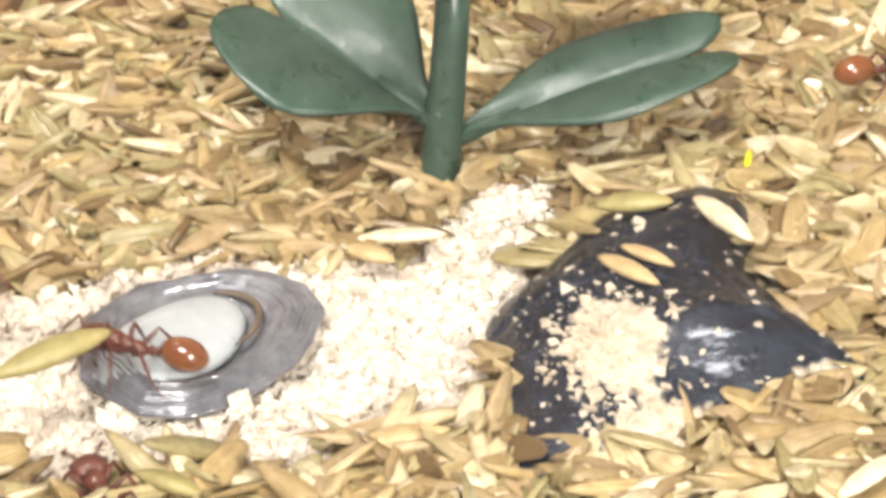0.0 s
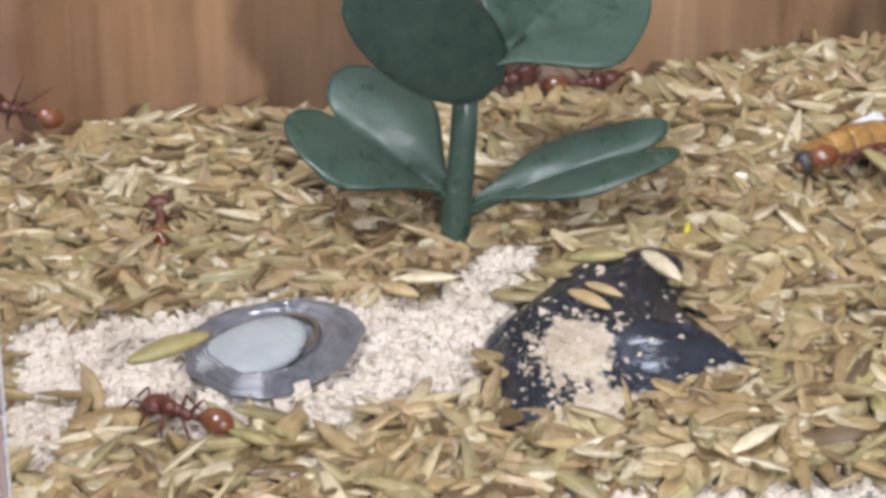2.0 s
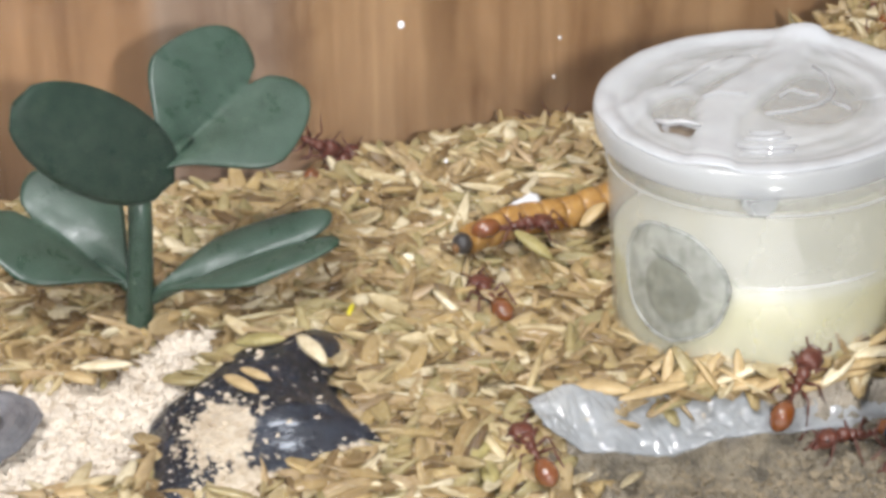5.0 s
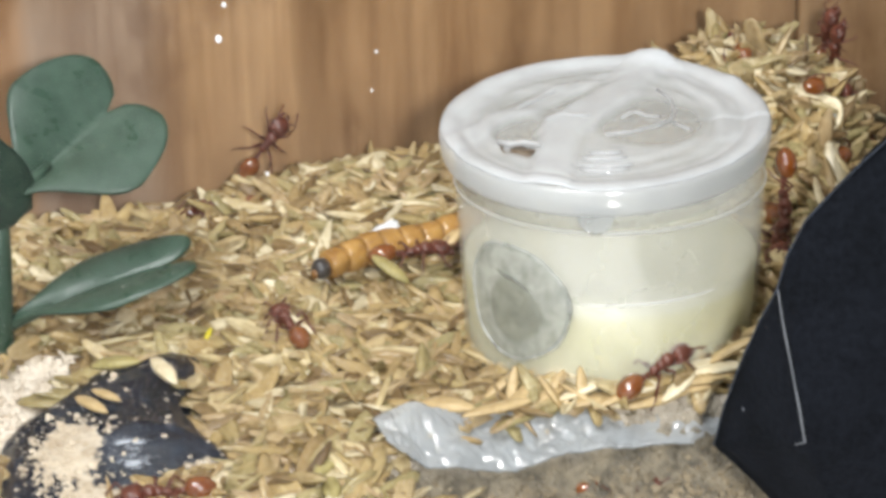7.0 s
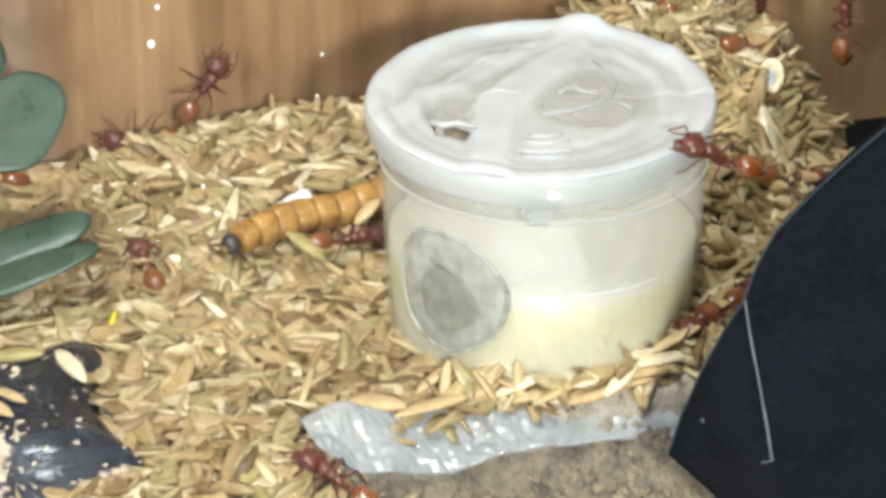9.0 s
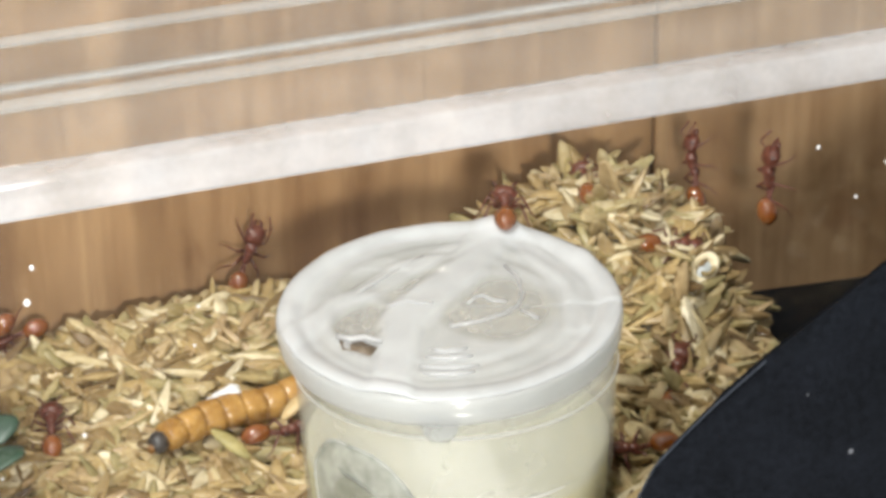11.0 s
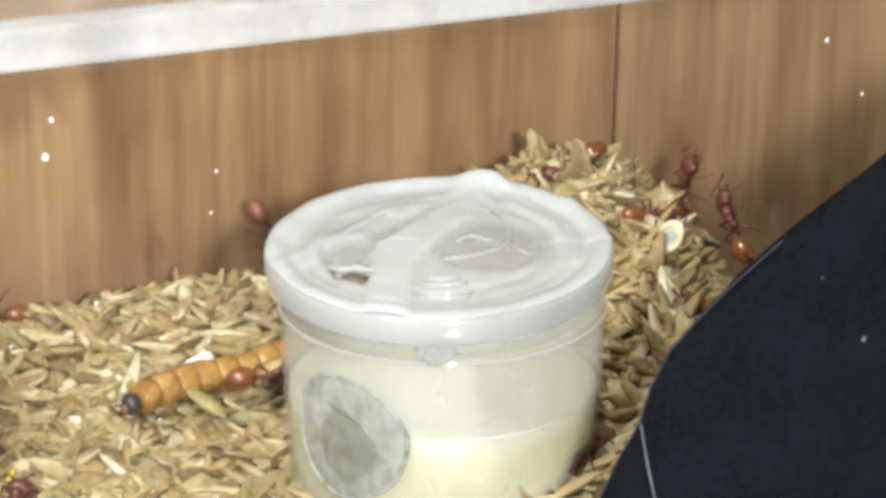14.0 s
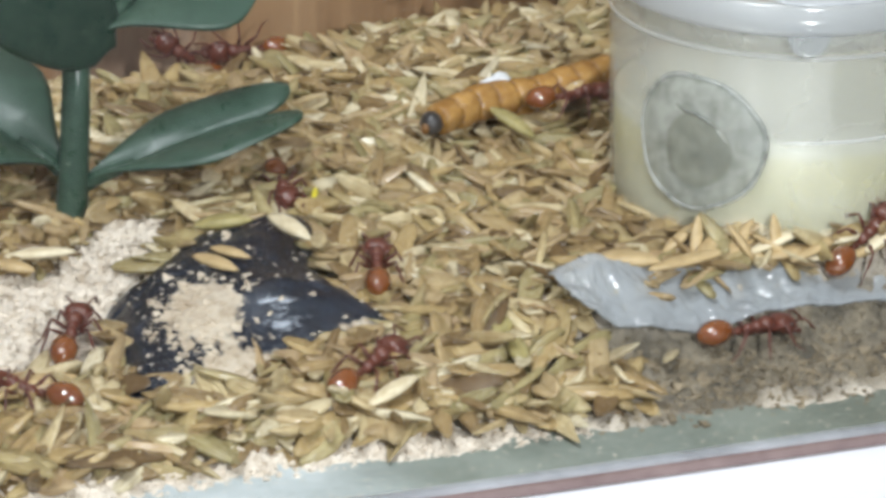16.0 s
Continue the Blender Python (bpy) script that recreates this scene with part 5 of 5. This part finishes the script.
def motions():
    walk(KERNEL, [(t, spot(*row)) for t, *row in ((0, 3.62, 2.12, 2.62, 52, 8, -22), (8.5, 3.45, 2.1, 2.64, 52, 8, -22), (9, 3.58, 2.1, 2.60, 52, 8, -22), (10, 3.46, 2.1, 2.52, 50, 15, -25), (11.2, 3.75, 2.1, 2.54, 44, 30, -45), (12.5, 3.93, 2.1, 2.54, 40, 40, -60),
                                                  (13, 3.88, 2.1, 2.56, 40, 40, -60), (13.5, 3.70, 2.1, 2.64, 44, 30, -50), (14, 3.58, 2.1, 2.64, 48, 20, -40), (16, 3.68, 2.1, 2.58, 50, 15, -30))])

    def go(n, rows):
        walk(ANTS[n], [(t, spot(*row)) for t, *row in rows])
    go(0, [(0, -9.30, -0.36, 0.55, 0, -0, 151), (0.3, -9.95, 0.98, 0.56, 0, -0, 127), (0.45, -10.58, 0.89, 0.47, 0, -0, 162), (0.6, -11.20, 0.80, 0.39, 0, -0, -163), (1, -12.70, 0.20, 0.33, 0, 0, -163), (16, -12.70, 0.20, 0.33, 0, 0, -163)])
    go(1, [(0, -10.66, 1.26, 0.33, 5, -2, -30), (0.3, -10.09, 1.93, 0.41, 4, -4, 1), (0.6, -9.88, 1.77, 0.42, 4, -3, -9), (0.9, -9.98, 1.59, 0.41, 5, -2, -28), (1.2, -10.02, 1.61, 0.41, 4, -3, -9), (1.5, -9.73, 1.76, 0.44, 3, -5, 12), (1.8, -9.75, 2.60, 0.49, -2, -7, 65), (2.1, -9.68, 3.06, 0.56, -4, -7, 91), (2.4, -9.83, 3.45, 0.59, -5, -9, 92), (2.7, -10.11, 4.57, 0.78, -10, -8, 105), (3, -10.47, 4.88, 0.77, -12, -4, 109), (3.5, -10.53, 4.90, 0.76, -12, 1, 129), (4, -10.20, 5.04, 0.83, -11, 2, 134), (15.5, -6.91, 0.36, 0.55, -5, -2, 107), (16, -7.21, -0.74, 0.45, -2, -5, 68)])
    go(2, [(0, -9.62, -1.69, 0.23, -3, -2, 100), (0.5, -10.03, -1.28, 0.25, -1, 1, 169), (0.9, -9.51, -1.09, 0.29, -4, 3, 171), (1.2, -9.52, -1.33, 0.26, -4, 3, 165), (1.5, -9.40, -1.43, 0.28, -4, 2, 161), (1.8, -9.69, -1.14, 0.27, -4, 2, 152), (2.1, -9.77, -1.10, 0.27, -5, 1, 139), (2.4, -9.99, -1.15, 0.25, -4, 1, 139), (2.6, -10.28, -1.53, 0.24, -2, 1, -179), (2.8, -10.56, -1.92, 0.24, 0, -0, -137), (3, -10.88, -2.33, 0.25, 0, -0, -137), (3.5, -10.53, -2.29, 0.24, 0, -0, -151), (4, -10.39, -2.25, 0.23, 0, -0, -155), (9.5, -9.01, -1.19, 0.35, -3, 1, 169), (15, -7.62, -0.14, 0.46, -5, 0, 133), (15.5, -7.74, -1.72, 0.36, -5, -0, 131), (16, -7.77, -1.67, 0.36, -5, 1, 138)])
    go(3, [(0, -5.09, 5.61, 0.43, 90, -2, 0), (1, -4.61, 5.61, 1.10, 90, -2, 0), (1.5, -4.52, 5.61, 1.14, 90, -2, 0), (3, -4.34, 5.61, 1.14, 90, -6, 0), (3.5, -4.25, 5.61, 1.12, 90, -4, 0), (4.5, -4.29, 5.61, 1.08, 90, -11, 0), (5.3, -3.75, 5.3, 1.10, 45, -6, 60), (6.2, -3.7, 4.8, 1.08, 0, 0, 130), (7, -3.7, 4.6, 1.08, 0, 0, 178), (7.5, -3.88, 4.65, 1.06, 0, 0, 180), (8, -4.51, 4.78, 1.02, 0, 0, 184), (8.5, -5.07, 4.65, 0.98, 0, 0, 180), (9, -5.3, 4.9, 0.98, -20, 0, 180), (9.5, -4.9, 5.4, 1.0, -60, 0, 180), (10, -4.6, 5.61, 1.16, -90, 2, 180), (11.17, -4.55, 5.61, 1.14, -90, 53, -180), (13.33, -4.57, 5.61, 1.09, 90, 62, -0), (15.5, -4.59, 5.61, 1.04, 90, 11, -0), (15.67, -4.61, 5.61, 1.09, 90, -36, 0), (15.83, -4.64, 5.61, 1.15, -90, -83, 180), (16, -4.67, 5.61, 1.20, -90, -35, 180)])
    go(4, [(0, -5.53, 5.61, 0.58, 90, -20, 0), (3, -5.45, 5.61, 1.42, 90, -12, 0), (4.5, -4.51, 5.61, 1.54, 90, 1, -0), (5.33, -3.97, 5.61, 1.40, 90, 53, -0), (6.17, -3.43, 5.61, 1.26, -90, 57, -180), (7, -2.88, 5.61, 1.12, -90, 5, 180), (8, -2.48, 5.61, 1.42, -90, -0, 180), (9, -3.32, 5.61, 1.26, -90, -3, -180), (10, -4.29, 5.61, 1.20, -90, 16, 180), (14.5, -3.99, 5.61, 1.24, -90, 1, 180), (16, -3.99, 5.61, 1.24, -90, 1, 180)])
    go(5, [(0, -2.94, 1.90, 1.17, 0, -0, 0), (1.5, -2.56, 1.90, 1.26, 0, -0, 0), (3, -2.09, 1.90, 1.15, 0, -0, 0), (3.5, -2.11, 1.90, 1.17, 0, -0, 0), (4.5, -2.32, 1.90, 1.34, 0, -0, 0), (7, -1.81, 1.90, 1.29, 0, -0, 0), (8, -1.76, 1.90, 1.15, 0, -0, 0), (9, -1.56, 1.90, 1.08, 0, -0, 0), (9.5, -1.52, 1.90, 1.15, 0, -0, 0), (10.2, -1.53, 1.90, 1.11, 0, -0, 0), (12.5, -1.21, 1.90, 1.19, 0, -0, 0), (14.5, -1.33, 1.90, 1.37, 0, -0, 0), (15.5, -1.25, 1.90, 1.35, 0, -0, 0), (16, -1.34, 1.90, 1.36, 0, -0, 0)])
    go(6, [(0, -3.18, -0.07, 0.75, -2, -5, 67), (3, -2.10, 0.30, 0.85, -4, -4, 92), (3.5, -2.16, 0.99, 0.91, -4, -4, 91), (4.5, -2.55, 1.08, 0.88, -5, -4, 100), (7, -3.43, 1.18, 0.84, -5, -4, 99), (8, -3.47, 1.18, 0.84, -4, -4, 90), (9, -3.81, 2.28, 0.91, -5, -7, 93), (9.5, -3.92, 2.84, 1.00, -9, -7, 108), (10.2, -3.93, 3.21, 1.05, -7, -9, 93), (14.5, -4.43, 0.56, 0.72, -2, -5, 72), (15.5, -4.25, 1.78, 0.83, -3, -6, 79), (15.67, -4.37, 1.72, 0.82, 3, -6, 26), (15.83, -4.50, 1.66, 0.80, 7, 0, -44), (16, -4.62, 1.61, 0.78, 4, 5, -96)])
    go(7, [(0, -3.26, -2.36, 0.49, 14, -18, 46), (3, -2.66, -2.29, 0.49, 24, -10, 70), (3.5, -2.61, -1.77, 0.67, 5, -13, 57), (4, -2.98, -1.95, 0.63, 1, -10, 68), (4.5, -3.15, -1.97, 0.62, -2, -11, 82), (5.75, -2.91, -2.48, 0.45, -5, -7, 123), (7, -2.66, -2.99, 0.29, -4, -2, 163), (8, -2.44, -2.59, 0.33, -8, -9, 177), (9, -2.85, -2.21, 0.57, -9, -21, 133), (14.5, -2.53, -1.80, 0.67, -18, -16, 143), (15.5, -4.51, -1.30, 0.60, -3, -4, 82), (16, -4.28, -0.46, 0.66, -2, -5, 73)])
    go(8, [(0, -2.39, -3.07, 0.29, 1, -1, 45), (4, -0.32, -1.83, 0.90, 38, -39, 33), (4.5, -0.26, -1.82, 0.91, 34, -42, 39), (7, 0.08, -1.62, 1.15, 23, -20, 19), (7.5, 0.21, -1.62, 1.23, 26, -16, 10), (8, 0.60, -1.62, 1.33, 29, -12, 3), (8.5, 0.91, -1.61, 1.46, 30, -13, 11), (9, 1.71, -1.24, 1.35, -5, -5, 27), (14.5, 1.70, -1.42, 1.35, 11, -8, 41), (16, 0.09, -1.73, 1.04, 41, -28, 20)])
    go(9, [(0, -1.11, 5.61, 0.66, 90, -2, 0), (4.5, -0.81, 5.61, 1.25, 90, -1, 0), (7, -3.04, 5.61, 1.74, 90, -52, -0), (8, -2.80, 5.61, 1.84, 90, -42, 0), (9, -2.48, 5.61, 1.86, 90, -55, 0), (9.5, -2.41, 5.61, 1.88, 90, -55, 0), (10.2, -1.83, 5.61, 1.72, 90, -18, 0), (10.97, -1.19, 5.61, 1.91, 90, -66, 0), (11.73, -0.55, 5.61, 2.10, -90, -52, 180), (12.5, 0.08, 5.61, 2.29, -90, -4, 180), (12.83, -0.06, 5.61, 2.16, -90, -50, 180), (13.17, -0.20, 5.61, 2.03, 90, -75, 0), (13.5, -0.34, 5.61, 1.90, 90, -30, 0), (13.83, -0.35, 5.61, 1.98, 90, 22, 0), (14.17, -0.35, 5.61, 2.07, -90, 90, 180), (14.5, -0.36, 5.61, 2.15, -90, 39, 180), (15.5, -1.61, 5.61, 2.08, -90, 26, 180), (16, -1.61, 5.61, 2.08, -90, 26, 180)])
    go(10, [(0, 1.60, -0.72, 2.75, -90, 75, -116), (7, 1.60, -0.72, 2.75, -90, 75, -116), (8, 1.59, -0.75, 2.72, 90, 92, 64), (8.5, 1.48, -0.93, 2.93, 90, 105, 57), (8.65, 1.44, -1.02, 3.02, 90, 145, 54), (8.8, 1.34, -1.17, 3.10, 90, 190, 50), (9, 1.12, -1.74, 3.32, -33, -25, 180), (9.2, 0.78, -1.66, 3.63, -5, -10, 130), (9.5, 0.60, -1.74, 3.63, 0, 0, 111), (10, 0.56, -0.95, 3.64, 0, 0, 92), (10.2, 0.39, -0.81, 3.63, 0, -0, 98), (10.8, 0.85, 0.95, 3.75, 0, -0, 73), (11.2, 1.05, 1.55, 3.85, 0, -0, 73), (11.38, 1.11, 1.73, 3.52, 4, 42, 69), (11.55, 1.17, 1.91, 3.18, 8, 84, 68), (11.88, 1.13, 2.15, 2.46, 28, 38, 129), (12.2, 1.10, 2.40, 1.73, 0, 0, 162), (16, 1.10, 2.40, 1.73, 0, -0, 162)])
    go(11, [(0, 2.40, -2.40, 0.45, 0, -0, 174), (2.33, 1.45, -2.33, 0.43, 0, -0, 174), (4.67, 0.50, -2.27, 0.41, 0, -0, 174), (7, -0.45, -2.20, 0.39, 180, -0, 0), (7.33, -0.58, -2.20, 0.40, 180, -0, 0), (7.67, -0.72, -2.20, 0.40, 180, -0, 0), (8, -0.85, -2.20, 0.41, 180, -0, 0), (8.33, -1.00, -2.20, 0.37, 180, -0, 0), (8.67, -1.14, -2.20, 0.33, 180, -0, 0), (9, -1.29, -2.20, 0.28, 180, -0, 0), (10.83, -0.95, -2.20, 0.35, 0, -0, 0), (12.67, -0.61, -2.20, 0.41, 0, -0, 0), (14.5, -0.28, -2.20, 0.47, 0, -0, 0), (15.5, -1.18, -2.20, 0.30, 0, -0, 0), (16, -1.24, -2.20, 0.34, 0, -0, 0)])
    go(12, [(0, 4.32, 3.65, 2.89, 90, -79, -90), (9, 4.32, 3.65, 2.89, 90, -79, -90), (9.5, 4.32, 3.76, 3.03, 90, -76, -90), (10.2, 4.32, 3.72, 3.13, -90, -65, 90), (12.5, 4.32, 3.45, 3.34, 90, -83, -90), (13.5, 4.32, 3.45, 3.41, -90, -89, 90), (14.5, 4.32, 2.42, 2.57, 90, -39, -90), (16, 4.32, 2.42, 2.57, 90, -39, -90)])
    go(13, [(0, 4.32, 3.99, 3.06, 90, -62, -90), (7, 4.32, 3.99, 3.06, 90, -62, -90), (9, 4.32, 1.44, 3.48, 90, -89, -90), (9.5, 4.32, 1.70, 3.66, -90, -73, 90), (10.2, 4.32, 1.50, 3.73, -90, -82, 90), (12.5, 4.32, 1.33, 4.15, 90, -76, -90), (13, 4.32, 1.71, 3.52, -90, -58, 90), (13.5, 4.32, 2.08, 2.90, -90, -13, 90), (14.5, 4.32, 1.10, 2.98, -90, -71, 90), (16, 4.32, 1.10, 2.98, -90, -71, 90)])
    go(14, [(0, 2.8, 3.5, 3.02, -23, 3, 84), (8.5, 2.8, 3.5, 3.02, -23, 3, 84), (9.5, 2.78, 3.6, 3.04, -23, 3, 84), (10.2, 2.82, 3.7, 3.05, -23, 3, 84), (12.5, 2.73, 3.47, 3.01, -22, -21, 58), (13, 2.79, 3.48, 3.04, -26, 0, 107), (13.5, 2.85, 3.49, 3.06, -12, 17, 157), (14.5, 2.93, 3.49, 3.08, 1, 14, -155), (16, 2.93, 3.49, 3.08, 1, 14, -155)])
    go(15, [(0, 3.61, 2.77, 2.65, 37, 17, 34), (7, 3.61, 2.77, 2.65, 37, 17, 34), (9, 3.5, 2.7, 2.64, 34, 20, 20), (9.5, 3.35, 2.5, 2.62, 33, 14, 14), (10.2, 3.3, 2.44, 2.62, 33, 12, 13), (12.5, 3.56, 2.65, 2.62, 34, 22, 21), (13.5, 3.58, 2.65, 2.61, 37, 14, 32), (14.5, 3.38, 2.65, 2.71, 36, 9, 28), (16, 3.42, 2.65, 2.69, 36, 9, 28)])
    go(16, [(0, 3.61, 1.82, 2.13, 35, 6, 38), (7, 3.61, 1.82, 2.13, 35, 6, 38), (9, 3.12, 0.48, 1.89, 15, 11, 1), (9.5, 2.71, 0.23, 1.8, 17, -16, -7), (10.2, 2.54, 0.57, 1.82, 14, -27, -4), (10.97, 2.77, 0.63, 1.86, 4, -35, 51), (11.73, 3, 0.7, 1.9, -13, -30, 129), (12.5, 3.23, 0.76, 1.94, -14, -18, 180), (13.5, 3.3, 1, 1.98, -14, -18, 165), (14.5, 3.4, 1.4, 2.08, -10, -15, 130), (16, 3.4, 1.4, 2.08, -10, -15, 130)])
    go(17, [(0, 2.28, 0.49, 1.66, 27, 19, -103), (7, 2.28, 0.49, 1.66, 27, 19, -103), (9, 1.43, -1.42, 1.33, 3, 8, -156), (10.2, 1.78, -0.7, 1.45, -8, 8, -178), (11.35, 2, -0.1, 1.52, -20, 12, 157), (12.5, 2.2, 0.31, 1.57, -28, 16, 136), (13.5, 1.7, -0.48, 1.41, 4, 15, -171), (14.5, 1.2, -1.27, 1.26, 24, -9, -126), (16, 1.2, -1.27, 1.26, 24, -9, -126)])
    go(18, [(0, 1.90, -2.98, 0.34, -6, -1, 174), (4.5, 1.60, -2.98, 0.34, -6, -1, 174), (7, -5.24, -1.97, 0.49, -8, 3, 175), (8, -5.52, -2.07, 0.46, -10, -4, 139), (9, -5.93, -1.93, 0.45, -7, 0, 148), (12.25, -5.61, -2.05, 0.45, 1, -9, 80), (15.5, -5.28, -2.17, 0.45, 12, -5, 11), (16, -4.91, -2.19, 0.47, 11, -10, 32)])
    go(19, [(0, -11.17, 5.61, 1.11, -90, -8, 180), (1.5, -11.17, 5.61, 1.11, -90, -8, 180), (3, -11.16, 5.61, 1.57, -90, -76, -180), (3.5, -11.13, 5.61, 1.78, 90, -88, 0), (4.5, -11.22, 5.61, 1.69, -90, -69, 180), (16, -11.22, 5.61, 1.69, -90, -69, 180)])


motions()
